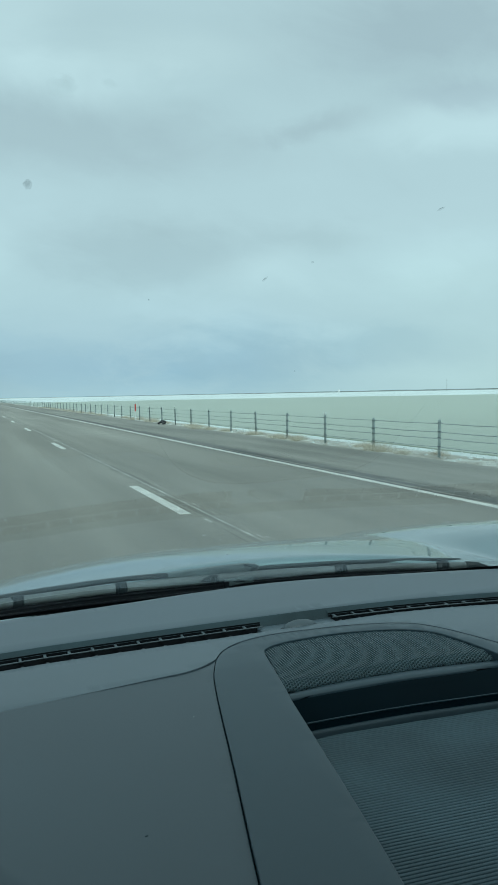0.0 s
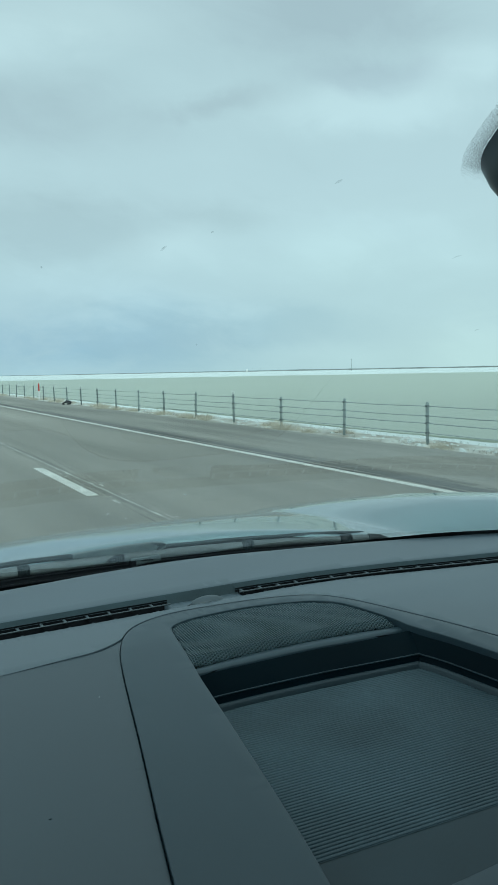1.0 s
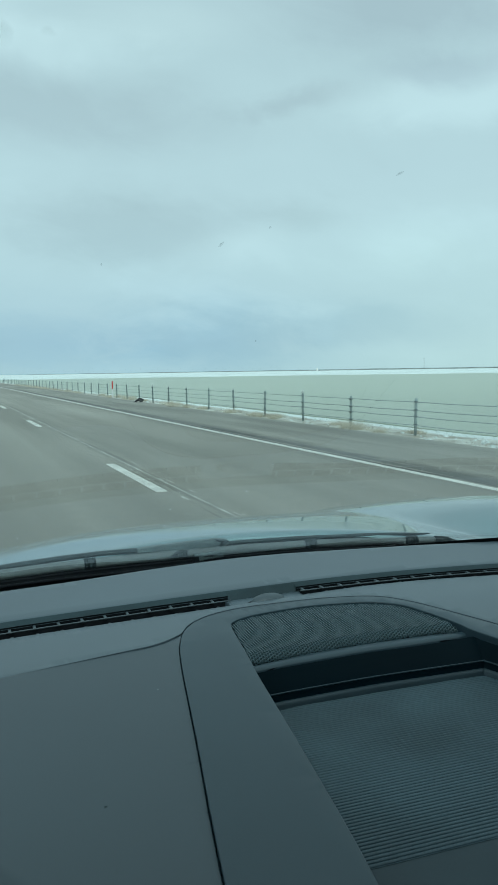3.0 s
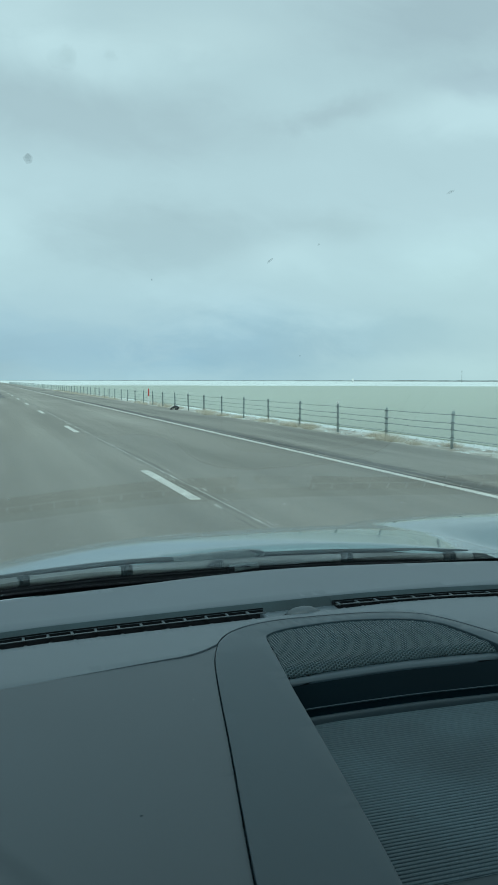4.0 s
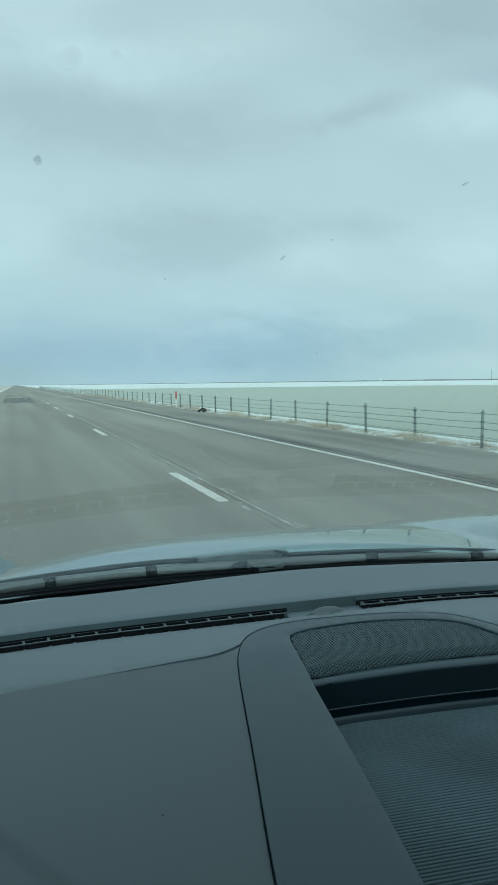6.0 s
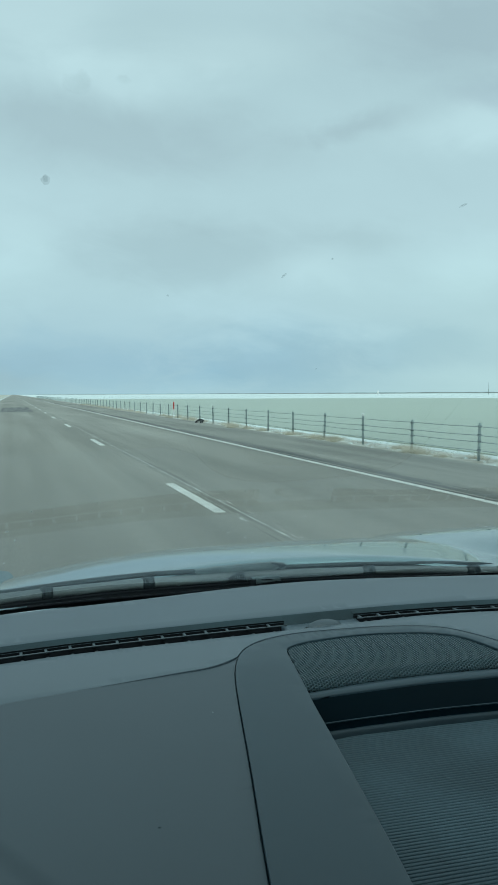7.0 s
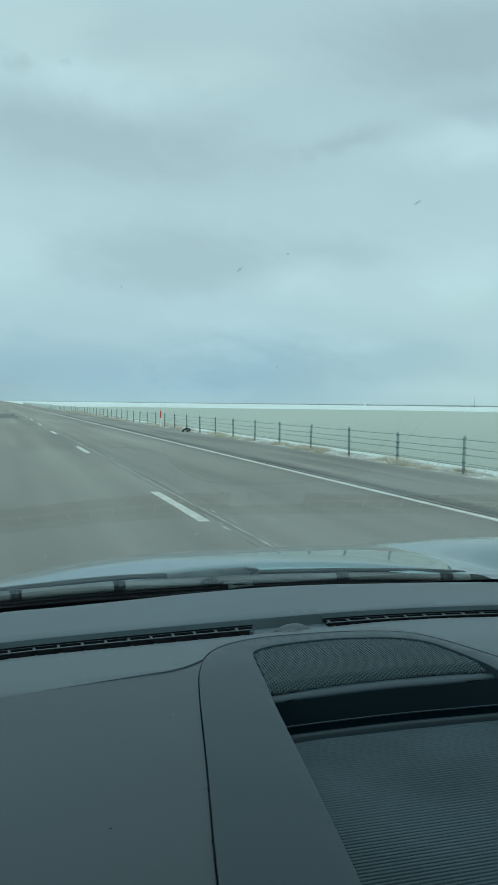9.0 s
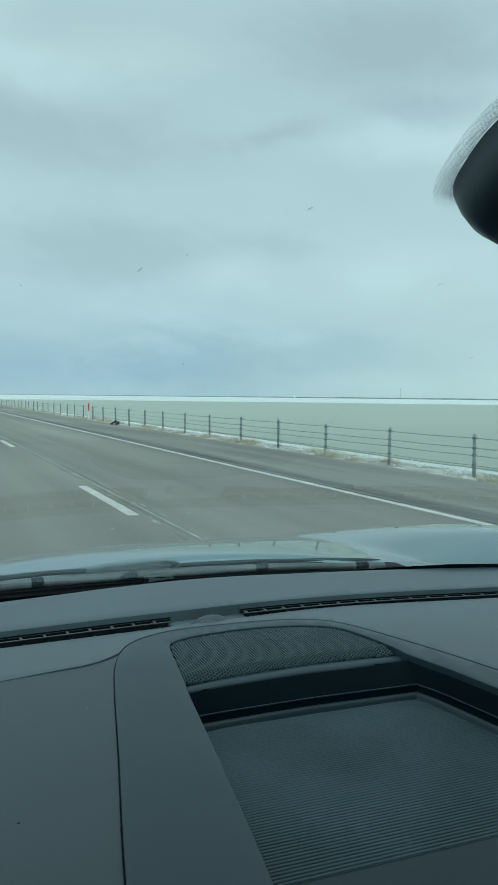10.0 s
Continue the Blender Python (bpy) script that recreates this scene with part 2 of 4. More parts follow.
M_ROAD = mat("worn_asphalt", (0.292, 0.272, 0.234), 0.78, spread=0.10, scale=0.45, fine=55, bump=0.18, bump_size=0.005, stretch=(1.0, 0.12, 1.0), spec=0.4)
M_SHOULDER = mat("shoulder_asphalt", (0.278, 0.262, 0.228), 0.85, spread=0.12, scale=0.5, fine=45, bump=0.6, bump_size=0.008, stretch=(1.0, 0.15, 1.0), spec=0.4)
M_STRIP = mat("dark_seal_strip", (0.118, 0.114, 0.103), 0.7, spread=0.26, scale=0.8, fine=40, bump=0.5, bump_size=0.006, stretch=(1.6, 0.2, 1.0))


def worn_out(m, colour, x0, x1):
    """Lets a surface wear away into its neighbour's colour between two lines along the road, in ragged streaks."""
    nd, ln = m.node_tree.nodes, m.node_tree.links
    b = nd["Principled BSDF"]
    old = b.inputs["Base Color"].links[0].from_socket
    tc, sp, mr, ns, mp = nd.new("ShaderNodeTexCoord"), nd.new("ShaderNodeSeparateXYZ"), nd.new("ShaderNodeMapRange"), nd.new("ShaderNodeTexNoise"), nd.new("ShaderNodeMapping")
    mp.inputs["Scale"].default_value = (6.0, 0.5, 1.0)
    ns.inputs["Scale"].default_value, ns.inputs["Detail"].default_value = 1.5, 5
    ln.new(tc.outputs["Object"], sp.inputs[0])
    ln.new(tc.outputs["Object"], mp.inputs[0])
    ln.new(mp.outputs[0], ns.inputs["Vector"])
    wob, add = nd.new("ShaderNodeMath"), nd.new("ShaderNodeMath")
    wob.operation, wob.inputs[1].default_value = "MULTIPLY", 0.5 * (x1 - x0)
    ln.new(ns.outputs[0], wob.inputs[0])
    ln.new(sp.outputs[0], add.inputs[0])
    ln.new(wob.outputs[0], add.inputs[1])
    mr.interpolation_type = "SMOOTHSTEP"
    for k, v in ((1, x0 + 0.25 * (x1 - x0)), (2, x1 + 0.25 * (x1 - x0)), (3, 0.0), (4, 1.0)):
        mr.inputs[k].default_value = v
    ln.new(add.outputs[0], mr.inputs[0])
    mx = nd.new("ShaderNodeMix")
    mx.data_type = "RGBA"
    ln.new(mr.outputs[0], mx.inputs[0])
    ln.new(old, mx.inputs[6])
    mx.inputs[7].default_value = (*colour, 1)
    ln.new(mx.outputs[2], b.inputs["Base Color"])


def lane_wear(m, lo, hi, scale):
    """Darker and paler lanes along the road where wheels and oil have worn it."""
    nd, ln = m.node_tree.nodes, m.node_tree.links
    b = nd["Principled BSDF"]
    old = b.inputs["Base Color"].links[0].from_socket
    tc, mp, ns, mr, mx = nd.new("ShaderNodeTexCoord"), nd.new("ShaderNodeMapping"), nd.new("ShaderNodeTexNoise"), nd.new("ShaderNodeMapRange"), nd.new("ShaderNodeMix")
    mp.inputs["Scale"].default_value = (1.0, 0.012, 1.0)
    ns.inputs["Scale"].default_value, ns.inputs["Detail"].default_value = scale, 6
    ln.new(tc.outputs["Object"], mp.inputs[0])
    ln.new(mp.outputs[0], ns.inputs["Vector"])
    for k, v in ((1, 0.33), (2, 0.67), (3, lo), (4, hi)):
        mr.inputs[k].default_value = v
    ln.new(ns.outputs[0], mr.inputs[0])
    mx.data_type, mx.blend_type = "RGBA", "MULTIPLY"
    mx.inputs[0].default_value = 1.0
    ln.new(old, mx.inputs[6])
    ln.new(mr.outputs[0], mx.inputs[7])
    ln.new(mx.outputs[2], b.inputs["Base Color"])


lane_wear(M_ROAD, 0.84, 1.16, 1.1)
lane_wear(M_SHOULDER, 0.90, 1.10, 1.6)
worn_out(M_STRIP, (0.262, 0.246, 0.214), 6.35, 7.00)
M_JOINT = mat("worn_joint_asphalt", (0.258, 0.240, 0.207), 0.8, spread=0.16, scale=2.0, fine=40, bump=0.3, bump_size=0.004, stretch=(1.5, 0.25, 1.0))
M_PATCH = mat("fresh_asphalt", (0.15, 0.145, 0.135), 0.7, spread=0.25, scale=1.2, fine=40, bump=0.5, bump_size=0.006, stretch=(2.0, 0.15, 1.0))
M_PAINT = mat("road_paint", (0.70, 0.68, 0.62), 0.6, spread=0.08, scale=3, fine=60, bump=0.3, bump_size=0.003)
M_PALE = mat("pale_spalled_joint", (0.45, 0.435, 0.39), 0.85, spread=0.25, scale=3, fine=40, bump=0.5, bump_size=0.005, stretch=(1, 0.4, 1))
M_SALT = mat("salt_crust", (0.72, 0.76, 0.74), 0.8, spread=0.05, scale=0.02, fine=3, bump=0.3, bump_size=0.02)
M_WATER = mat("shallow_green_brine", (0.395, 0.435, 0.340), 0.35, spread=0.035, scale=0.012, fine=0.12, bump=0.0, spec=0.25, stretch=(0.5, 1.5, 1))
M_DIRT = mat("salty_gravel_bank", (0.66, 0.65, 0.59), 0.9, spread=0.25, scale=1.2, fine=25, bump=0.7, bump_size=0.02, second=(0.34, 0.31, 0.25))
M_STEEL = mat("weathered_galvanised_steel", (0.33, 0.39, 0.38), 0.55, metal=0.3, spread=0.18, scale=12, fine=150, bump=0.2, bump_size=0.001, per_piece=0.25)
M_CLIP = mat("dark_clip_steel", (0.12, 0.15, 0.15), 0.6, spread=0.15, scale=30, fine=200, bump=0.1)
M_CABLE = mat("wire_rope", (0.38, 0.43, 0.42), 0.55, metal=0.4, spread=0.15, scale=20, fine=200, bump=0.3, bump_size=0.002)
M_BRUSH = mat("grey_dead_brush", (0.42, 0.37, 0.30), 0.9, spread=0.2, scale=6, fine=60, bump=0.0, second=(0.26, 0.225, 0.18))
M_STRAW = mat("dry_grass", (0.66, 0.60, 0.49), 0.9, spread=0.2, scale=6, fine=60, bump=0.0, second=(0.50, 0.45, 0.36))
M_FAR = mat("far_embankment", (0.26, 0.29, 0.28), 0.9, spread=0.15, scale=0.02, fine=0.3, bump=0.0)
M_RED = mat("red_reflective_plastic", (0.62, 0.07, 0.05), 0.5, spread=0.1, scale=20, fine=200, bump=0.0)
M_WHITE = mat("white_plastic", (0.78, 0.78, 0.76), 0.5, spread=0.06, scale=20, fine=200, bump=0.0)
M_RUBBLE = mat("shredded_tyre", (0.05, 0.05, 0.05), 0.85, spread=0.2, scale=20, fine=200, bump=0.4, bump_size=0.004)


# ---- building helpers ----
def part(name, bm, material, parent=None, label="", smooth=True):
    """Links a bmesh (or a (verts, faces) pair) as one mesh object under a thing or a part."""
    me = bpy.data.meshes.new(name)
    if isinstance(bm, tuple):
        me.from_pydata([tuple(map(float, v)) for v in bm[0]], [], [tuple(map(int, q)) for q in bm[1]])
    else:
        bm.to_mesh(me)
        bm.free()
    me.materials.append(material)
    for p in me.polygons:
        p.use_smooth = smooth
    ob = new(name, me)
    if parent is not None:
        ob.parent = parent
        # parents stand at the origin unless they were moved before
        ob.matrix_parent_inverse = parent.matrix_world.inverted()
    if label:
        tagged(ob, label)
    return ob


def thing(name, place, label, category, group="", kind=""):
    ob = new(name)
    ob.empty_display_size = 0.1
    ob.location = place
    bpy.context.view_layer.update()
    return tagged(ob, label, category, group, kind)


def spline(ctrl, per=10, closed=False):
    """Catmull-Rom curve through the control points."""
    c = [np.array(p, float) for p in ctrl]
    n = len(c)
    out = []
    for i in range(n if closed else n - 1):
        p0 = c[(i - 1) % n] if closed or i else 2 * c[0] - c[1]
        p1, p2 = c[i], c[(i + 1) % n]
        p3 = c[(i + 2) % n] if closed or i + 2 < n else 2 * c[-1] - c[-2]
        for j in range(per):
            t = j / per
            out.append(0.5 * (2 * p1 + (p2 - p0) * t + (2 * p0 - 5 * p1 + 4 * p2 - p3) * t * t + (3 * p1 - p0 - 3 * p2 + p3) * t ** 3))
    if not closed:
        out.append(c[-1])
    return np.array(out)


def inside(poly, pts):
    x, y = pts[:, 0], pts[:, 1]
    r = np.zeros(len(pts), bool)
    a = poly
    b = np.roll(poly, -1, 0)
    for (x0, y0), (x1, y1) in zip(a, b):
        if y0 == y1:
            continue
        c = ((y0 > y) != (y1 > y)) & (x < (x1 - x0) * (y - y0) / (y1 - y0) + x0)
        r ^= c
    return r


def edge_distance(poly, pts):
    a = poly
    d = np.roll(poly, -1, 0) - a
    l2 = (d ** 2).sum(1) + 1e-12
    best = np.full(len(pts), 9.0)
    for i in range(len(a)):
        t = np.clip(((pts - a[i]) @ d[i]) / l2[i], 0, 1)
        best = np.minimum(best, np.hypot(*(pts - a[i] - t[:, None] * d[i]).T))
    return best


def grow(poly, d):
    """A closed outline moved outward by d."""
    area = 0.5 * np.sum(poly[:, 0] * np.roll(poly[:, 1], -1) - np.roll(poly[:, 0], -1) * poly[:, 1])
    t = np.roll(poly, -1, 0) - np.roll(poly, 1, 0)
    t /= np.linalg.norm(t, axis=1)[:, None] + 1e-12
    nrm = np.stack([t[:, 1], -t[:, 0]], 1) * (1 if area > 0 else -1)
    return poly + d * nrm


def settle(x, y, z):
    """The dashboard leans a little down towards the seats, scaled out from the eye to keep the camera's view."""
    k = 1 + LEAN * max(0.0, 0.74 - y) / 0.305
    return (x * k, y * k, EYE + (z - EYE) * k)


LEAN = 0.045


def fine_loop(poly, step=0.004):
    """The same outline in short, even steps."""
    out = []
    for a, b in zip(poly, np.roll(poly, -1, 0)):
        n = max(1, math.ceil(np.linalg.norm(b - a) / step))
        out += [a + (b - a) * i / n for i in range(n)]
    return np.array(out)


def panel(name, outer, holes, height, material, parent, step=0.02, radius=0.004, depth=0.02, label="", extra=None):
    """A moulded panel in plan outline, with rounded edges that turn down all round and round each hole."""
    from mathutils.geometry import delaunay_2d_cdt
    outer, holes = fine_loop(outer), [fine_loop(h) for h in holes]
    loops = [outer, *holes]
    rings = []
    for i, lp in enumerate(loops):
        s = -1 if i == 0 else 1
        rings += [grow(lp, s * radius * f) for f in (0.13, 0.4, 1.0)]
    lo, hi = outer.min(0), outer.max(0)
    gx, gy = np.meshgrid(np.arange(lo[0] + step / 2, hi[0], step), np.arange(lo[1] + step / 2, hi[1], step))
    grid = np.stack([gx.ravel(), gy.ravel()], 1)
    free = np.concatenate([*rings, grid] if extra is None else [*rings, extra, grid])
    ok = inside(outer, free)
    dist = edge_distance(outer, free)
    for h in holes:
        ok &= ~inside(h, free)
        dist = np.minimum(dist, edge_distance(h, free))
    ngrid = sum(len(r) for r in rings)
    far = dist > radius * 1.3
    far[:ngrid] = dist[:ngrid] > radius * 0.1
    free = free[ok & far]
    pts, edges = [], []
    for lp in loops:
        k = len(pts)
        pts += [Vector(p) for p in lp]
        edges += [(k + i, k + (i + 1) % len(lp)) for i in range(len(lp))]
    pts += [Vector(p) for p in free]
    vs, _, fs, *_ = delaunay_2d_cdt(pts, edges, [], 0, 1e-6)
    v2 = np.array([tuple(v) for v in vs])
    cen = np.array([v2[list(q)].mean(0) for q in fs])
    keep = inside(outer, cen)
    for h in holes:
        keep &= ~inside(h, cen)
    d = edge_distance(outer, v2)
    for h in holes:
        d = np.minimum(d, edge_distance(h, v2))
    q = np.clip(d / radius, 0, 1)
    z = np.array([height(*p) for p in v2]) - radius * (1 - np.sqrt(np.clip(1 - (1 - q) ** 2, 0, 1)))
    verts = [settle(*p, zz + EYE) for p, zz in zip(v2, z)]
    faces = [tuple(f) for f, k in zip(fs, keep) if k]
    count = {}
    for f in faces:
        for a, b in zip(f, f[1:] + f[:1]):
            count[(a, b)] = 1
    down = {}
    for (a, b) in list(count):
        if (b, a) not in count:
            for w in (a, b):
                if w not in down:
                    down[w] = len(verts)
                    verts.append((verts[w][0], verts[w][1], verts[w][2] - depth))
            faces.append((b, a, down[a], down[b]))
    used = sorted({i for f in faces for i in f})
    re = {o: i for i, o in enumerate(used)}
    return part(name, ([verts[i] for i in used], [tuple(re[i] for i in f) for f in faces]), material, parent, label)


def tube(path, radius, sides=8, cap=True):
    """A round bar along a path; radius may be one number or one for each point."""
    path = [Vector(p) for p in path]
    rad = radius if isinstance(radius, (list, tuple)) else [radius] * len(path)
    vs, fs = [], []
    for i, p in enumerate(path):
        d = (path[min(i + 1, len(path) - 1)] - path[max(i - 1, 0)]).normalized()
        a = d.cross(Vector((0, 0, 1)) if abs(d.z) < 0.9 else Vector((1, 0, 0))).normalized()
        b = d.cross(a)
        for k in range(sides):
            w = 2 * math.pi * k / sides
            vs.append(p + rad[i] * (math.cos(w) * a + math.sin(w) * b))
    for i in range(len(path) - 1):
        for k in range(sides):
            j = (k + 1) % sides
            fs.append((i * sides + k, i * sides + j, (i + 1) * sides + j, (i + 1) * sides + k))
    if cap:
        fs.append(tuple(range(sides))[::-1])
        fs.append(tuple((len(path) - 1) * sides + k for k in range(sides)))
    return vs, fs


def box(x0, x1, y0, y1, z0, z1, bevel=0.0, segs=2):
    bm = bmesh.new()
    bmesh.ops.create_cube(bm, size=1.0, matrix=Matrix.LocRotScale(((x0 + x1) / 2, (y0 + y1) / 2, (z0 + z1) / 2), None, (x1 - x0, y1 - y0, z1 - z0)))
    if bevel:
        bmesh.ops.bevel(bm, geom=bm.edges[:], offset=bevel, segments=segs, affect="EDGES", profile=0.6)
    return bm


def loft(rows, closed=False):
    """Quads between rows of equally many points."""
    n = len(rows[0])
    vs = [p for r in rows for p in r]
    fs = []
    for i in range(len(rows) - 1):
        for k in range(n if closed else n - 1):
            j = (k + 1) % n
            fs.append((i * n + k, i * n + j, (i + 1) * n + j, (i + 1) * n + k))
    return vs, fs


def slab(zf, xs, ys, depth):
    """A sheet with thickness over a grid: zf gives the height of its top."""
    nx, ny = len(xs), len(ys)
    vs = [(x, y, zf(x, y)) for y in ys for x in xs] + [(x, y, zf(x, y) - depth) for y in ys for x in xs]
    fs = []
    o = nx * ny
    for j in range(ny - 1):
        for i in range(nx - 1):
            a, b, c, d = j * nx + i, j * nx + i + 1, (j + 1) * nx + i + 1, (j + 1) * nx + i
            fs += [(a, b, c, d), (o + d, o + c, o + b, o + a)]
    for i in range(nx - 1):
        fs += [(i + 1, i, o + i, o + i + 1), ((ny - 1) * nx + i, (ny - 1) * nx + i + 1, o + (ny - 1) * nx + i + 1, o + (ny - 1) * nx + i)]
    for j in range(ny - 1):
        fs += [(j * nx, (j + 1) * nx, o + (j + 1) * nx, o + j * nx), ((j + 1) * nx + nx - 1, j * nx + nx - 1, o + j * nx + nx - 1, o + (j + 1) * nx + nx - 1)]
    return vs, fs


def joined(*meshes):
    vs, fs = [], []
    for v, f in meshes:
        k = len(vs)
        vs += list(v)
        fs += [tuple(i + k for i in q) for q in f]
    return vs, fs


# ---- open country: ground, brine, road ----
FENCE_X, FENCE_BASE, POST_STEP = 10.78, -0.22, 3.05


def ground_height(x, y):
    if x > 9.0:
        bank = -0.20 - 0.015 * (x - 9.0) if x < 11.0 else -0.23 - 0.05 * min(x - 11.0, 5.0)
        return bank + (0.03 * noise.noise((x * 0.9, y * 0.7, 0)) if x < 14.5 else 0)
    if x > -3.0:
        return -0.5
    return max(-0.12 - 0.05 * (-3.0 - x), -0.9) + (0.05 * noise.noise((x * 0.4, y * 0.3, 5)) if x > -30 else 0)


gx = [-4500, -1500, -500, -150, -50, -20, -10, -6, -3.02, -3.0, 9.0, 9.02, 9.5, 10.0, 10.4, 10.8, 11.2, 11.6, 12.0, 12.6, 13.3, 14.0, 14.6, 15.2, 16, 25, 60, 200, 600, 1500, 4500]
gy = [-4500, -1200, -300, -80, -30] + [-10 + 0.8 * i for i in range(120)] + [90, 100, 115, 135, 165, 210, 280, 400, 700, 1200, 2200, 4500]
ground = part("ground", slab(ground_height, gx, gy, 0.6), M_SALT)
tagged(ground, "white salt flat reaching to the horizon", "ground", kind="structure")

# gravel bank under the fence, with salt showing through
bank = part("verge", slab(lambda x, y: ground_height(x, y) + 0.020 + 0.03 * noise.noise((x * 2.3, y * 1.7, 9)) * (1 if x < 11.9 else 0), [10.1, 10.2, 10.3, 10.4, 10.5, 10.6, 10.7, 10.9, 11.1, 11.3, 11.6, 12.0], [-20 + 0.5 * i for i in range(400)] + [190, 240, 320, 500, 900, 2000], 0.1), M_DIRT)
tagged(bank, "gravel verge crusted with salt beside the shoulder", "verge", kind="structure")
left_verge = part("verge", slab(lambda x, y: ground_height(x, y) + 0.065 + 0.25 * min(max((-6 - x) / 60, 0), 1), [-4300.0, -1200, -400, -160, -60, -25, -10, -6, -4, -2.9], [-30, 0, 20, 50, 100, 200, 400, 900, 2000, 4300], 0.1), M_DIRT)
tagged(left_verge, "gravel verge on the median side of the road", "verge", kind="structure")


def brine_sheet():
    """Flooded flat: its near shore wanders along the bank, its far shore lies some hundred metres out."""
    near = [(13.2 + 0.5 * noise.noise((y * 0.15, 2, 0)), y) for y in [-60 + 4 * i for i in range(60)] + [190, 230, 290, 360]]
    far = []
    for i in range(60):
        a = radians(3 + 150 * i / 59)
        r = 256 + 16 * noise.noise((a * 4, 7, 0)) + 10 * noise.noise((a * 17, 3, 0))
        far.append((max(r * math.sin(a), 13.6), r * math.cos(a)))
    loop = near + far
    bm = bmesh.new()
    top = [bm.verts.new((x, y, -0.298)) for x, y in loop]
    f = bm.faces.new(top)
    bmesh.ops.extrude_face_region(bm, geom=[f])
    bm.verts.ensure_lookup_table()
    for v in top:
        v.co.z = -0.298
    for v in bm.verts:
        if v not in top:
            v.co.z = -0.40
    bmesh.ops.triangulate(bm, faces=bm.faces[:])
    bmesh.ops.recalc_face_normals(bm, faces=bm.faces[:])
    return bm


water = part("water", brine_sheet(), M_WATER, smooth=False)
tagged(water, "shallow pale green brine flooding the salt flat", "water", kind="structure")

ROAD_Y = [-60, -20, 0, 10, 20, 35, 60, 100, 180, 350, 700, 1500, 4000]
road = part("road", slab(lambda x, y: 0.0, [-2.95, -1.3, 0.6, 2.4, 4.2, 6.3], ROAD_Y, 0.4), M_ROAD, smooth=False)
tagged(road, "worn grey asphalt highway with two lanes", "road", kind="structure")
shoulder = part("road_shoulder", slab(lambda x, y: -0.004 - 0.043 * (x - 6.3), [6.3, 7.2, 8.1, 9.1, 10.22], ROAD_Y, 0.4), M_SHOULDER, smooth=False)
tagged(shoulder, "paved grey shoulder sloping to the fence", "shoulder", kind="structure")


def ragged_strip(x0, x1, y0, y1, dy, wob, z0, slope=0.0, thick=0.006, seed=0.0):
    """A thin strip along the road with wandering edges."""
    n = max(int((y1 - y0) / dy), 2)
    vs, fs = [], []
    for i in range(n + 1):
        y = y0 + (y1 - y0) * i / n
        a = x0 + wob * noise.noise((y * 0.35, 1 + seed, 0)) + wob * 0.4 * noise.noise((y * 2.1, 4 + seed, 0))
        b = x1 + wob * noise.noise((y * 0.35, 8 + seed, 0)) + wob * 0.4 * noise.noise((y * 2.1, 6 + seed, 0))
        e = min(0.05, 0.25 * (b - a))
        for x, dz in ((a, -0.001), (a + e, thick), (b - e, thick), (b, -0.001)):
            vs.append((x, y, z0 + slope * max(x - 6.3, 0) + dz))
    for i in range(n):
        for k in range(3):
            fs.append((4 * i + k, 4 * i + k + 1, 4 * i + k + 5, 4 * i + k + 4))
    return vs, fs


rng = random.Random(5)
part("seal_strip", joined(ragged_strip(6.125, 6.62, -20, 400, 0.25, 0.16, 0.0, -0.043, thick=0.0016), *[ragged_strip(xx, xx + 0.03 + 0.07 * rng.random(), yy, yy + 0.4 + 1.5 * rng.random(), 0.15, 0.03, 0.0, -0.043, thick=0.0018 + 0.000006 * k, seed=yy) for k, (xx, yy) in enumerate([(6.5 + abs(rng.gauss(0, 0.2)), 4 + 70 * rng.random() ** 1.5) for _ in range(160)])]), M_STRIP, road, "dark sealed joint beside the edge line", smooth=False)
part("edge_line", slab(lambda x, y: 0.007, [5.99, 6.115], ROAD_Y, 0.02), M_PAINT, road, "solid white edge line", smooth=False)
for k in range(40):
    y0 = 8.4 - 12.19 + 12.19 * k
    part("lane_dash", slab(lambda x, y: 0.007, [2.34, 2.48], [y0 + 3.0 * i / 4 for i in range(5)], 0.02), M_PAINT, road, smooth=False)
# spalled joint between the lanes: pale streaks with broken edges
part("joint_band", joined(ragged_strip(2.55, 2.77, -5, 160, 0.25, 0.06, 0.0, thick=0.0012), *[ragged_strip(x, x + 0.03, y, y + 1.2, 0.2, 0.03, 0.0, thick=0.0013 + 0.00001 * k, seed=y) for k, (x, y) in enumerate([(2.67 + rng.gauss(0, 0.16), 5 + 50 * rng.random() ** 1.4) for _ in range(70)])]), M_JOINT, road, "darker worn band along the joint", smooth=False)
flakes = [ragged_strip(2.640, 2.684, -5, 160, 0.12, 0.016, 0.0, thick=0.0026, seed=11)]
y = 4.0
while y < 90:
    # a broken row of pale chips along the crack
    n = 0.10 + 0.35 * rng.random()
    w = 0.008 + 0.022 * rng.random()
    x = 2.66 + 0.035 * noise.noise((y * 0.5, 2, 0))
    flakes.append(ragged_strip(x - w, x + w, y, y + n, 0.05, w * 0.7, 0.0, thick=0.0031, seed=y))
    y += n + 0.06 + rng.expovariate(1 / 0.30)
for k in range(150):
    y = 5 + 55 * rng.random() ** 1.5
    x = 2.66 + rng.gauss(0, 0.10)
    w = 0.006 + 0.026 * rng.random() ** 2
    flakes.append(ragged_strip(x - w, x + w, y, y + 0.05 + 0.30 * rng.random() ** 2, 0.04, w * 0.8, 0.0, thick=0.0033 + 0.00001 * k, seed=k))
part("spalled_joint", joined(*flakes), M_PALE, road, "pale spalled joint between the lanes", smooth=False)
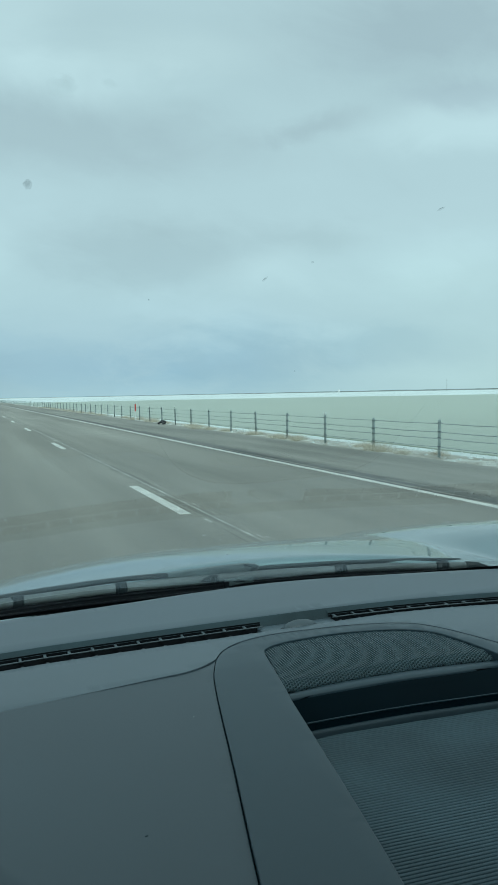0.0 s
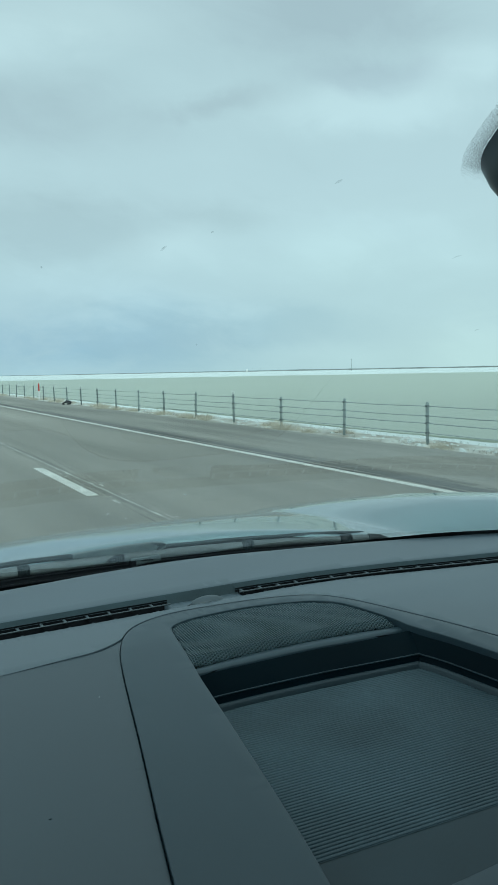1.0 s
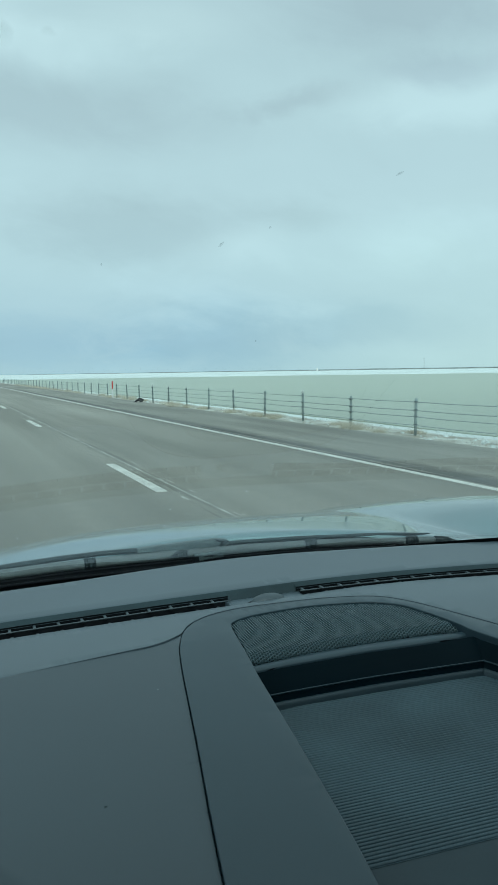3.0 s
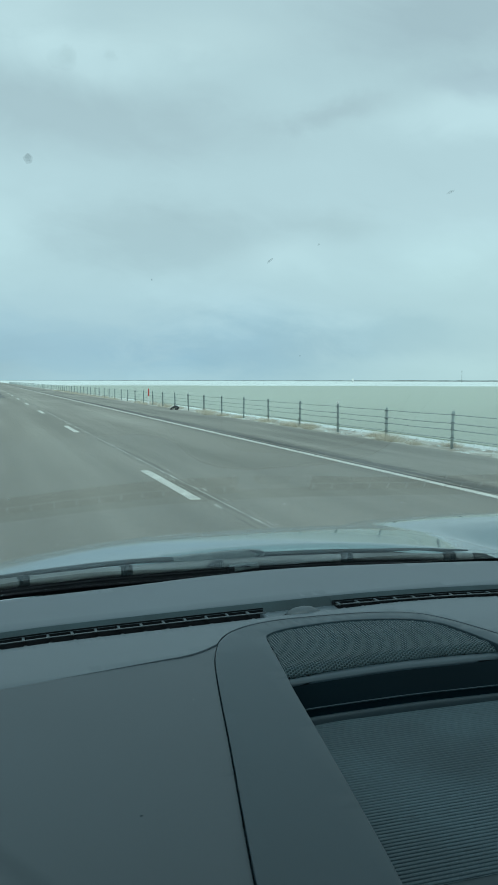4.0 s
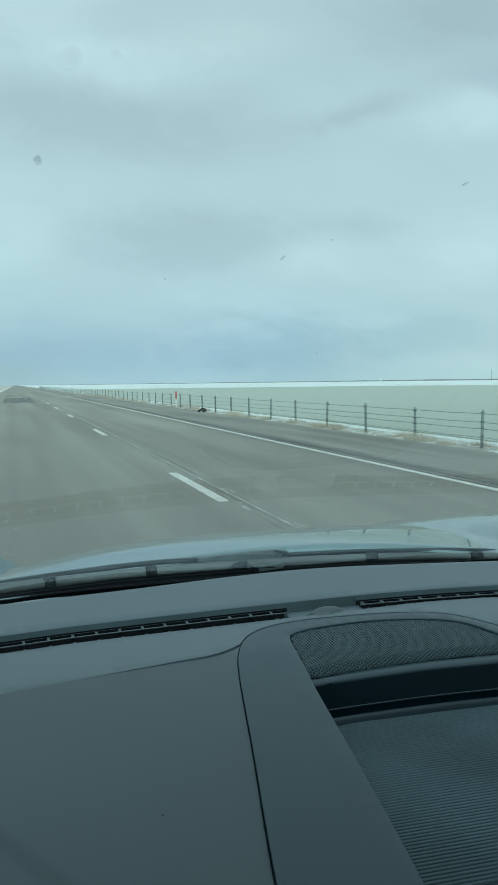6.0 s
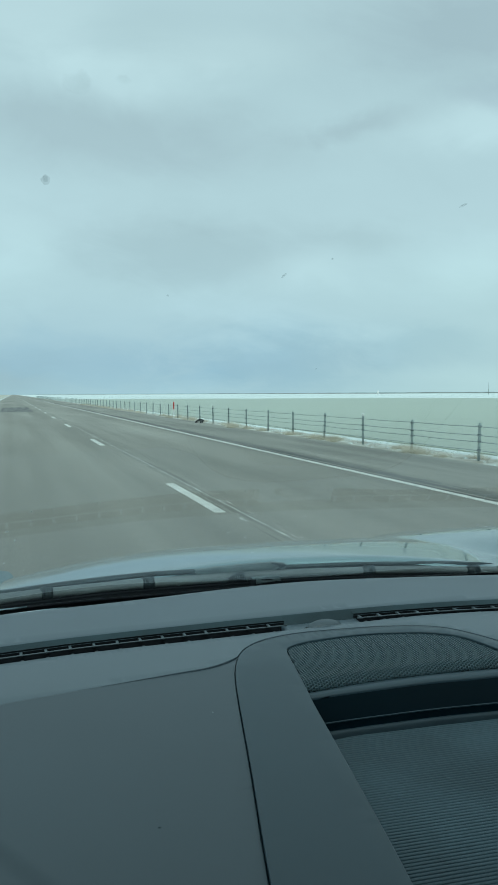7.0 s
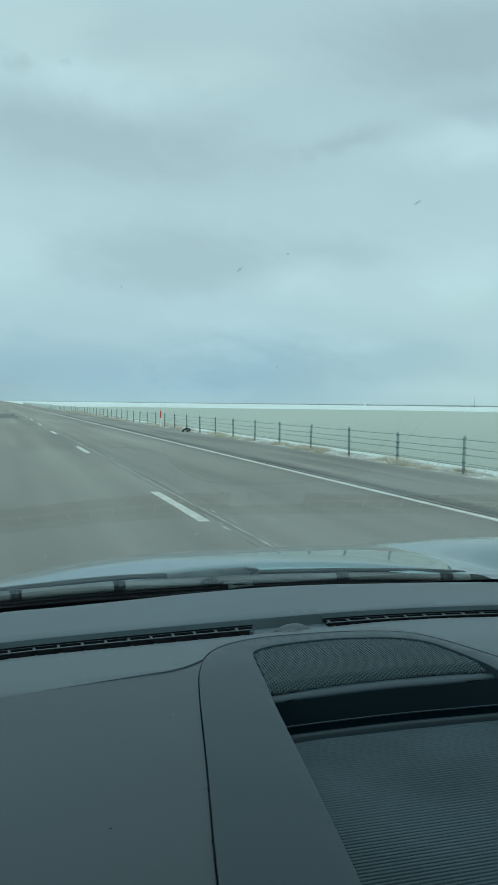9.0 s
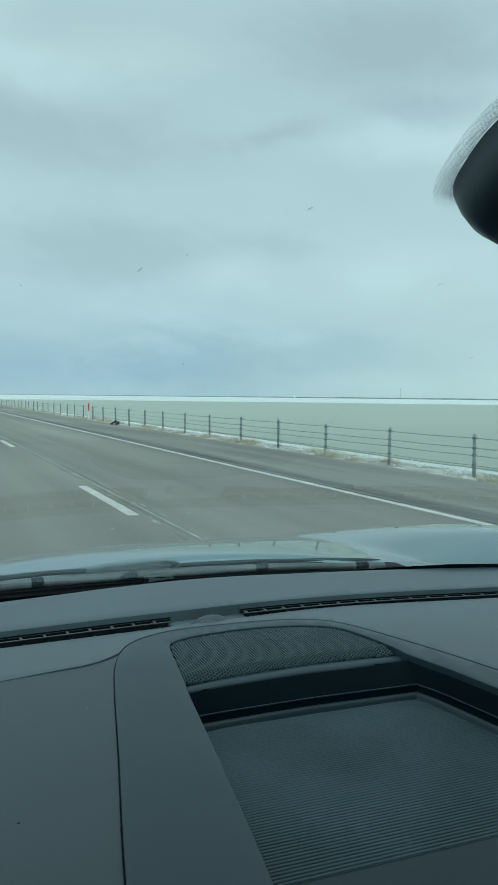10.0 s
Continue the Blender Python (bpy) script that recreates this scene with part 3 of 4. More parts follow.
part("asphalt_patch", ragged_strip(-1.1, 1.6, 62, 84, 0.5, 0.06, 0.0, thick=0.006, seed=3), M_PATCH, road, "dark fresh asphalt patch in the lane", smooth=False)

# ---- cable fence ----
fence = thing("cable_fence", (FENCE_X, 0, FENCE_BASE), "wire rope fence with round steel posts along the verge", "fence")
CABLES = (0.865, 0.655, 0.495, 0.285)
Y0 = 2.52 - 3 * POST_STEP


def post_mesh():
    vs, fs = tube([(0, 0, -0.3), (0, 0, 0.90), (0, 0, 0.94), (0, 0, 0.955)], [0.036, 0.036, 0.034, 0.018], 12)
    return vs, fs


def collar_mesh():
    vs, fs = tube([(0, 0, -0.022), (0, 0, -0.016), (0, 0, 0.016), (0, 0, 0.022)], [0.041, 0.049, 0.049, 0.041], 12)
    return joined((vs, fs), tube([(-0.040, 0, -0.012), (-0.062, 0, -0.012), (-0.066, 0, 0.0), (-0.062, 0, 0.012), (-0.040, 0, 0.012)], 0.006, 6))


first_post = first_collar = None
for k in range(120):
    y = Y0 + POST_STEP * k
    if first_post is None:
        ob = first_post = part("post", post_mesh(), M_STEEL)
    else:
        ob = new("post", first_post.data)
    ob.parent = fence
    lean = rng.gauss(0, 0.8)
    ob.matrix_basis = pose(rng.gauss(0, 0.015), y, rng.gauss(0, 0.012), rng.gauss(0, 0.8), lean, 0)
    if k < 40:
        for h in CABLES:
            if first_collar is None:
                c = first_collar = part("cable_clip", collar_mesh(), M_CLIP)
            else:
                c = new("cable_clip", first_collar.data)
            c.parent = ob
            c.matrix_basis = pose(0, 0, h, 0, 0, 0)
for h in CABLES:
    path = []
    for k in range(119):
        y = Y0 + POST_STEP * k
        for f in (0, 0.5):
            path.append((FENCE_X - 0.062, y + POST_STEP * f, FENCE_BASE + h - (0.012 if f else 0)))
    part("cable", tube(path, 0.0095, 6), M_CABLE, fence)
for k, m in ((9, M_WHITE), (4, M_BLACK), (15, M_WHITE), (22, M_WHITE)):
    y = Y0 + POST_STEP * k
    part("post_cap", tube([(FENCE_X, y, FENCE_BASE + 0.95), (FENCE_X, y, FENCE_BASE + 0.99), (FENCE_X, y, FENCE_BASE + 1.03), (FENCE_X, y, FENCE_BASE + 1.04)], [0.043, 0.043, 0.036, 0.01], 10), m, fence, "capped post top")


# ---- dry grass along the verge ----
def tuft_mesh(seed, blades, spread, height):
    r = random.Random(seed)
    vs, fs = [], []
    for _ in range(blades):
        a, q = r.random() * 6.283, spread * math.sqrt(r.random())
        bx, by = q * math.cos(a), q * math.sin(a)
        h = height * (0.45 + 0.6 * r.random()) * (1 - 0.45 * q / spread)
        lx, ly = (bx / spread) * 0.45 * h + r.gauss(0, 0.34) * h, (by / spread) * 0.45 * h + r.gauss(0, 0.34) * h
        w = 0.0019 + 0.0022 * r.random()
        c, s = math.cos(a + 1.3), math.sin(a + 1.3)
        k = len(vs)
        for t, ww in ((0, 1), (0.5, 0.8), (0.85, 0.5)):
            px, py, pz = bx + lx * t * t, by + ly * t * t, h * (t - 0.12 * t * t) - 0.03
            vs += [(px - w * ww * c, py - w * ww * s, pz), (px + w * ww * c, py + w * ww * s, pz)]
        vs.append((bx + lx, by + ly, h * 0.88))
        fs += [(k, k + 1, k + 3, k + 2), (k + 2, k + 3, k + 5, k + 4), (k + 4, k + 5, k + 6)]
    return vs, fs


tufts = []
for i in range(5):
    vs, fs = tuft_mesh(i, 420 + 70 * i, 0.24 + 0.06 * i, 0.27 + 0.04 * i)
    ob = part("grass_tuft", (vs, fs), M_STRAW)
    tagged(ob, "dry straw-coloured grass tuft on the verge", "grass", group="grass tufts along the fence")
    tufts.append(ob)
spots = []
y = 8.0
while y < 120:
    y += 0.35 + rng.expovariate(1 / 1.5)
    spots.append((FENCE_X + rng.gauss(0.0, 0.32), y))
for k, (x, y) in enumerate(spots):
    s = 0.55 + 0.6 * rng.random()
    m = pose(x, y, ground_height(x, y) + 0.01, 0, 0, 360 * rng.random()) @ Matrix.Diagonal((s * 1.2, s * 1.2, s, 1))
    if k < 5:
        tufts[k].matrix_basis = m
    else:
        o = copy_thing(tufts[k % 5], Matrix())
        o.matrix_basis = m
# low dead brush along the edge of the shoulder, and salt lumps, that nobody could count
stubble = []
for k in range(420):
    y = 7 + 85 * rng.random() ** 1.3
    x = 10.32 + abs(rng.gauss(0, 0.45))
    vs, fs = tuft_mesh(100 + k, 9, 0.10 + 0.12 * rng.random(), 0.08 + 0.16 * rng.random() * (0.5 + noise.noise((y * 0.35, 3, 0))))
    z = ground_height(x, y) + 0.03
    stubble.append(([(x + a, y + 1.6 * b, z + c) for a, b, c in vs], fs))
tagged(part("dead_brush", joined(*stubble), M_BRUSH), "low grey-brown dead brush along the shoulder edge", "brush", kind="stuff")
lumps = []
for k in range(900):
    y = 7 + 90 * rng.random() ** 1.4
    x = 10.3 + 2.3 * rng.random()
    r = 0.015 + 0.05 * rng.random() ** 2
    z = ground_height(x, y) + 0.02
    c = rng.random() * 6.28
    vs = [(x + r * 1.5 * math.cos(c + a), y + r * 1.5 * math.sin(c + a), z - 0.02) for a in (0, 1.2, 2.4, 3.6, 4.9)]
    vs += [(x + r * 0.8 * math.cos(c + a + 0.4), y + r * 0.8 * math.sin(c + a + 0.4), z + r * (0.4 + 0.5 * rng.random())) for a in (0, 1.2, 2.4, 3.6, 4.9)]
    lumps.append((vs, [(i, (i + 1) % 5, 5 + (i + 1) % 5, 5 + i) for i in range(5)] + [(5, 6, 7, 8, 9)]))
tagged(part("salt_lumps", joined(*lumps), M_SALT, smooth=False), "white salt lumps scattered along the verge", "salt lumps", kind="stuff")

# ---- things beside the road and far off ----
marker = thing("delineator_post", (10.35, 47.6, ground_height(10.35, 47.6)), "slim red and white roadside delineator post", "road marker")
part("stake", box(10.31, 10.39, 47.59, 47.61, -0.35, 0.42, 0.006), M_WHITE, marker, "white lower stake")
part("reflector_panel", box(10.305, 10.395, 47.583, 47.617, 0.42, 0.92, 0.008), M_RED, marker, "red reflective upper panel")


def scrap_mesh():
    r = random.Random(8)
    a = tube([(9.75 + 0.08 * math.sin(i), 38 + 0.14 * i, -0.1 + 0.09 * math.sin(i * 0.6)) for i in range(8)], [0.03 + 0.05 * r.random() for _ in range(8)], 7)
    b = tube([(9.9 + 0.1 * math.sin(i * 1.4), 38.2 + 0.11 * i, -0.08 + 0.13 * math.sin(i * 0.5)) for i in range(7)], [0.03 + 0.05 * r.random() for _ in range(7)], 7)
    return joined(a, b)


tagged(part("tyre_scrap", scrap_mesh(), M_RUBBLE), "black scrap of shredded tyre lying on the verge", "debris")


def ridge_mesh():
    vs, fs = [], []
    n = 160
    for i in range(n + 1):
        a = radians(1 + 75 * i / n)
        d = 3300 - 900 * i / n
        h = (0.5 + 5.0 * min(i / 70, 1.0)) * (0.85 + 0.3 * noise.noise((i * 0.17, 0, 0)) + 0.15 * noise.noise((i * 0.9, 3, 0)))
        for dd, z in ((-25, -1.2), (-6, h * 0.92), (6, h), (40, -1.2)):
            vs.append(((d + dd) * math.sin(a), (d + dd) * math.cos(a), z))
    for i in range(n):
        for k in range(3):
            fs.append((4 * i + k, 4 * i + 4 + k, 4 * i + 5 + k, 4 * i + 1 + k))
    return vs, fs


tagged(part("backdrop", ridge_mesh(), M_FAR), "low dark embankment along the horizon", "embankment", kind="structure")
silo = thing("white_silo", (1010, 1860, -0.9), "small white silo far out on the flat", "silo")
part("tank", tube([(1010, 1860, -1), (1010, 1860, 5.5), (1010, 1860, 6.8)], [2.6, 2.6, 2.0], 14), M_WHITE, silo)
part("roof", tube([(1010, 1860, 6.8), (1010, 1860, 9.6)], [2.0, 0.3], 14), M_WHITE, silo)
for px, py in ((540, 722),):
    pole = thing("utility_pole", (px, py, -0.9), "thin utility pole standing far out on the flat", "utility pole", group="poles on the flat")
    part("mast", tube([(px, py, -1.0), (px, py, 14.5)], [0.22, 0.14], 8), M_STEEL, pole)
    part("crossarm", box(px - 1.6, px + 1.6, py - 0.1, py + 0.1, 13.0, 13.25, 0.02), M_STEEL, pole)

# ---- the car ----
CAR_X = 0.42
car = thing("car", (CAR_X, 0, 0), "silver-blue car with a dark grey dashboard, standing in the lane", "car")
TOP = -0.305  # dashboard top, measured from the eye


def glass_base(x):
    return 1.055 - 0.30 * (x - 0.3) ** 2


VENT_NEAR = spline([(-0.52, 0.790), (0.0, 0.8265), (0.10, 0.8310), (0.30, 0.8290), (0.50, 0.8285), (0.56, 0.8240), (0.62, 0.8155), (0.70, 0.7975), (0.775, 0.780), (1.0, 0.730), (1.36, 0.645)], 8)
VENT_BAR = spline([(-0.52, 0.806), (0.0, 0.8445), (0.10, 0.8495), (0.25, 0.8495), (0.32, 0.8482), (0.45, 0.8445), (0.54, 0.8375), (0.627, 0.826), (0.716, 0.8094), (0.787, 0.793), (1.0, 0.744), (1.36, 0.657)], 8)


def vent_near(x):
    return float(np.interp(x, VENT_NEAR[:, 0], VENT_NEAR[:, 1]))


def vent_bar(x):
    return float(np.interp(x, VENT_BAR[:, 0], VENT_BAR[:, 1]))


def vent_lip(x):
    """Far edge of the slots; a dark ledge rises from it to the defroster panel."""
    return vent_bar(x) + 0.0115 - 0.0025 * min(max((x - 0.5) / 0.3, 0), 1)


def ledge_end(x):
    return vent_lip(x) + 0.0075


vent_far = ledge_end
PANEL_FAR = spline([(-0.52, 0.955), (-0.2, 0.983), (0.1, 0.999), (0.2, 1.006), (0.3, 1.0155), (0.41, 1.0185), (0.5, 1.0095), (0.6, 0.989), (0.7, 0.967), (0.8, 0.941), (0.9, 0.911), (0.98, 0.884), (1.36, 0.74)], 8)


def panel_far(x):
    return float(np.interp(x, PANEL_FAR[:, 0], PANEL_FAR[:, 1]))


def screen(x, s):
    """A point of the windscreen: s runs from 0 at its foot to 1.35 at its head."""
    # sagged inward so the vent reflection sits right in the camera's view
    bow = -0.018 * math.sin(min(s / 1.35, 1.0) * math.pi)
    flat = -0.0135 * min(max((0.25 - x) / 0.25, 0.0), 2.0) * (min(s, 0.70) - 0.58 - 0.48 * min(max(s - 0.70, 0.0), 0.25))  # slope bent at the left to fit the vent reflection to the camera's view
    return (x, glass_base(x) - 0.645 * s + 0.55 * bow, -0.312 + 0.395 * s + 0.84 * bow + flat + EYE)


# outlines in plan
POD = spline([(0.118, 0.22), (0.156, 0.394), (0.189, 0.532), (0.222, 0.673), (0.240, 0.735), (0.262, 0.778), (0.295, 0.803), (0.340, 0.8135), (0.40, 0.811), (0.466, 0.802), (0.522, 0.782), (0.552, 0.745), (0.578, 0.679), (0.602, 0.605), (0.622, 0.53), (0.66, 0.39), (0.705, 0.22)], 6)
TRAY_LEFT = [(0.2225, 0.290), (0.239, 0.365), (0.255, 0.452), (0.272, 0.55), (0.285, 0.626)]
RIGHT_TOP = [(0.5565, 0.627), (0.570, 0.573), (0.580, 0.516), (0.600, 0.40), (0.622, 0.284)]
GRILLE = spline([(0.290, 0.650), (0.300, 0.700), (0.311, 0.758), (0.320, 0.772), (0.345, 0.7815), (0.385, 0.7845), (0.425, 0.7835), (0.465, 0.776), (0.505, 0.762), (0.532, 0.738), (0.545, 0.700), (0.5525, 0.655), (0.5545, 0.6355), (0.528, 0.6395), (0.493, 0.6455), (0.457, 0.6490), (0.42, 0.6525), (0.352, 0.6545), (0.315, 0.6530)], 6, closed=True)
OPENING = np.concatenate([spline(TRAY_LEFT + [(0.290, 0.650), (0.300, 0.703), (0.310, 0.757), (0.3195, 0.773), (0.345, 0.783), (0.385, 0.786), (0.425, 0.785), (0.466, 0.7775), (0.507, 0.7635), (0.534, 0.739), (0.547, 0.700), (0.555, 0.655)] + RIGHT_TOP, 5)])


def brow_line(x):
    """Where the brow over the instruments folds down out of the pad."""
    if x < 0.19:
        return 0.739 - 0.12 * (0.19 - x) - 0.25 * max(0.0, -x) ** 1.2
    return 0.739 + 6.5 * (x - 0.19) ** 2 if x < 0.29 else 0.804


def shadow_fold(x, y):
    """Shallow step added over the instruments; its slope stands in for a soft shadow arc."""
    e = min(max(((0.0 - x) * 0.842 + (0.485 - y) * 0.54) / 0.012, 0), 1)
    return -0.004 * e * e * (3 - 2 * e)


def brow_height(x, y):
    """The brow lies a little lower than the pad, most of all beside the console."""
    g = min(max((x - 0.06) / 0.16, 0), 1)
    d = max(brow_line(x) - y, 0.0)
    return TOP + 0.0003 - 0.0013 * g - 0.007 * d + shadow_fold(x, y)


FOLDS = np.array([(x, brow_line(x) - o) for x in np.arange(-0.45, 0.285, 0.005) for o in (0.0025, 0.006, 0.012)] + [(t * 0.54 - o * 0.842, 0.485 - t * 0.842 - o * 0.54) for t in np.arange(-0.1, 0.32, 0.008) for o in (-0.003, 0.0, 0.003, 0.006, 0.009, 0.012, 0.015)])
dashboard = part("dashboard", box(-0.50, 1.33, 0.15, 0.99, EYE - 0.62, EYE - 0.375, 0.02), M_BLACK, car, "dark grey moulded dashboard")
xs = np.arange(-0.50, 1.331, 0.02)
pod_ring = np.concatenate([POD, [(0.6, 0.215), (0.4, 0.213), (0.2, 0.215)]])
# the seam is widened round the far side of the console to show in the camera's view
seam_width = 0.0006 + 0.0020 * np.clip((pod_ring[:, 0] - 0.235) / 0.06, 0, 1)[:, None]
pod_gap = pod_ring + seam_width * (grow(pod_ring, 1.0) - pod_ring)
round_pod = pod_gap[:len(POD)][np.argmax(POD[:, 0] > 0.258):]
pad_outer = np.concatenate([[(x, brow_line(x)) for x in np.arange(-0.50, 0.2541, 0.006)], round_pod, [(round_pod[-1][0], 0.18), (0.9, 0.18), (1.33, 0.18)], [(x, vent_near(x)) for x in xs[::-1]]])
panel("top_pad", pad_outer, [], lambda x, y: TOP + 0.0005 + shadow_fold(x, y), M_PAD, dashboard, 0.016, 0.0006, 0.03)
pod_left = grow(POD, 0.0007)
pod_left = pod_left[(pod_left[:, 0] < 0.256) & (pod_left[:, 1] < 0.768)]
brow_outer = np.concatenate([[(-0.50, 0.19), (-0.2, 0.19), (0.05, 0.19), (0.1125, 0.20)], pod_left[1:], [(x, brow_line(x) + 0.0015 - 0.0026 * min(max((x - 0.08) / 0.14, 0), 1)) for x in np.arange(0.25, -0.50, -0.005)]])
panel("instrument_brow", brow_outer, [], brow_height, M_BROW, dashboard, 0.016, 0.0008, 0.003, "smooth brow over the instruments", FOLDS)
pod_outer = np.concatenate([POD, [(0.6, 0.22), (0.4, 0.22), (0.2, 0.22)]])
frame_bottom = np.array([(0.55, 0.285), (0.45, 0.286), (0.35, 0.288), (0.29, 0.289)])
panel("console_frame", pod_outer, [np.concatenate([OPENING, frame_bottom])], lambda x, y: TOP + 0.0005, M_FRAME, dashboard, 0.02, 0.0011, 0.016)
# made-up strip below the open seam; it limits how dark the gap renders
seam = [[settle(*(p + q * o), TOP - 0.0070 + EYE) for p, q in zip(POD, grow(POD, 1.0) - POD)] for o in (-0.003, 0.0045)]
part("seam_filler", loft(seam), M_TRAYFLOOR, dashboard, "filler strip added in the console seam to set how dark it is")
panel("defroster_panel", np.array([(x, ledge_end(x) + 0.001) for x in xs] + [(x, panel_far(x)) for x in xs[::-1]]), [], lambda x, y: TOP + 0.0076 + 0.010 * (y - vent_far(x)), M_DEF, dashboard, 0.02, 0.006, 0.035)
panel("vent_bridge", np.array([(x, vent_near(x) + 0.001) for x in np.arange(0.345, 0.446, 0.01)] + [(x, vent_lip(x)) for x in np.arange(0.445, 0.344, -0.01)]), [], lambda x, y: TOP - 0.006 + 0.10 * (y - 0.83), M_PAD, dashboard, 0.01, 0.002, 0.02)


bq = [0.341 + 0.009 * i for i in range(13)]
part("bridge_wall", loft([[(x, f(x) + o, z + EYE) for x in bq] for f, o, z in ((vent_lip, -0.003, TOP - 0.0070), (vent_lip, 0.0, TOP - 0.0030), (ledge_end, -0.001, TOP + 0.0046), (ledge_end, 0.003, TOP + 0.0066))]), M_LEDGE, dashboard)


def vent(x0, x1, pitch, shift):
    n = int((x1 - x0) / 0.02)
    q = [x0 + (x1 - x0) * i / n for i in range(n + 1)]
    lip = vent_lip

    mid = vent_bar
    v = part("defroster_vent", loft([[(x, f(x) + o, z + EYE) for x in q] for f, o, z in ((vent_near, -0.001, TOP - 0.022), (lip, 0.0, TOP - 0.022), (lip, 0.0, TOP + 0.0030))]), M_SLOT, dashboard, "slotted black defroster vent")
    part("ledge", loft([[(x, f(x) + o, z + EYE) for x in q] for f, o, z in ((lip, -0.0003, TOP + 0.0006), (lip, 0.0003, TOP + 0.0014), (ledge_end, -0.002, TOP + 0.0046), (ledge_end, 0.003, TOP + 0.0066))]), M_LEDGE, v)
    part("long_bar", tube([(x, mid(x), TOP + 0.0004 + EYE) for x in q], 0.0009, 6), M_BAR, v)
    x = x0 + shift
    while x < x1 - 0.004:
        part("rib", box(x - 0.0017, x + 0.0017, mid(x), lip(x) + 0.001, TOP - 0.0012 + EYE, TOP + 0.0009 + EYE, 0.0005, 1), M_BAR, v)
        xb = x + 0.05 * pitch
        if xb < x1 - 0.003:
            part("rib", box(xb - 0.0019, xb + 0.0019, vent_near(xb) - 0.001, vent_near(xb) + 0.0085, TOP - 0.0060 + EYE, TOP - 0.0016 + EYE, 0.0005, 1), M_RIB, v)
        x += pitch
    for xe in (x0, x1):
        part("end_cap", box(xe - 0.004, xe + 0.004, vent_near(xe) - 0.001, vent_far(xe) + 0.003, TOP - 0.024 + EYE, TOP - 0.004 + EYE, 0.0015, 1), M_PAD, v)


vent(-0.46, 0.345, 0.028, 0.0255)
vent(0.445, 1.28, 0.0283, 0.0068)


def dome_mesh(cx, cy, cz, rx, ry, rz, skirt=0.008):
    rows = []
    for i in range(9):
        a = i / 8 * math.pi / 2
        rows.append([(cx + rx * math.cos(a) * math.cos(b), cy + ry * math.cos(a) * math.sin(b), cz + rz * math.sin(a)) for b in np.linspace(0, 2 * math.pi, 28, endpoint=False)])
    rows.insert(0, [(x, y, z - skirt) for x, y, z in rows[0]])
    return loft(rows, True)


for x, y, w in ((0.102, 0.4735, 0.0012), (0.186, 0.636, 0.0004)):
    px, py, pz = settle(x, y, brow_height(x, y) + EYE)
    part("dust_speck", dome_mesh(px, py, pz + 0.0002, w, w * 0.7, 0.0003, 0.0006), M_TRAYFLOOR if w > 0.001 else M_CHIP, dashboard)
# black disc added under the dome; its colour stands in for the shaded recess
part("sensor_shade_disc", dome_mesh(0.391, 0.8385, TOP - 0.0052 + EYE, 0.0275, 0.0145, 0.0016), M_SLOT, dashboard)
part("light_sensor", dome_mesh(0.394, 0.8385, TOP - 0.005 + EYE, 0.0245, 0.013, 0.0105), M_SENSOR, dashboard, "smooth grey light sensor dome")


def grille_front(x):
    """Near edge of the grille in plan."""
    return 0.6525 - 1.0 * max(abs(x - 0.385) - 0.02, 0) ** 2 * (0.75 if x > 0.385 else 0.3)


ROLL, BACK = 0.016, 0.0125


def on_grille(x, y):
    """Flat over most of its length, then rolling down through sixty degrees at its near edge."""
    t = y - grille_front(x) - BACK
    if t >= ROLL:
        return (x, y, TOP - 0.0012)
    turn = radians(60)
    a = turn * (ROLL - max(t, -0.002)) / ROLL
    return (x, y - t + ROLL - ROLL / turn * math.sin(a), TOP - 0.0012 - ROLL / turn * (1 - math.cos(a)))


def grille_mesh():
    """Honeycomb of round-cornered holes with a short depth."""
    p, TURN = 0.0037, math.pi / 2 - 0.06
    vs, fs = [], []
    cs = []
    ca, sa = math.cos(TURN), math.sin(TURN)
    for j in range(-60, 61):
        for i in range(-60, 61):
            u, v = (i + 0.5 * (j % 2)) * p, j * p * 0.866
            cs.append((0.42 + u * ca - v * sa, 0.71 + u * sa + v * ca))
    cs = np.array(cs)
    ok = inside(GRILLE, cs) & (edge_distance(GRILLE, cs) > p * 0.2)
    for cx, cy in cs[ok]:
        if cy < grille_front(cx) + BACK:
            continue
        k = len(vs)
        for rr, dz in ((p / math.sqrt(3) * 1.003, 0.0), (p * 0.445, 0.0), (p * 0.42, -0.0020)):
            for a in range(6):
                w = math.pi / 6 + a * math.pi / 3
                x, y, z = on_grille(cx + rr * math.cos(w + TURN), cy + rr * math.sin(w + TURN))
                vs.append(settle(x, y, z + EYE + dz))
        for r in (0, 6):
            for a in range(6):
                b = (a + 1) % 6
                fs.append((k + r + a, k + r + b, k + r + 6 + b, k + r + 6 + a))
    return vs, fs


part("speaker_grille", grille_mesh(), M_GRILLE, dashboard, "fine honeycomb speaker grille", smooth=False)
part("speaker_well", (lambda g: (([settle(*p, TOP - 0.020 + EYE) for p in g] + [settle(*p, TOP - 0.010 + EYE) for p in g]), [tuple(range(len(g)))] + [(i, (i + 1) % len(g), len(g) + (i + 1) % len(g), len(g) + i) for i in range(len(g))]))(grow(GRILLE, 0.0012)), M_BLACK, dashboard, smooth=False)

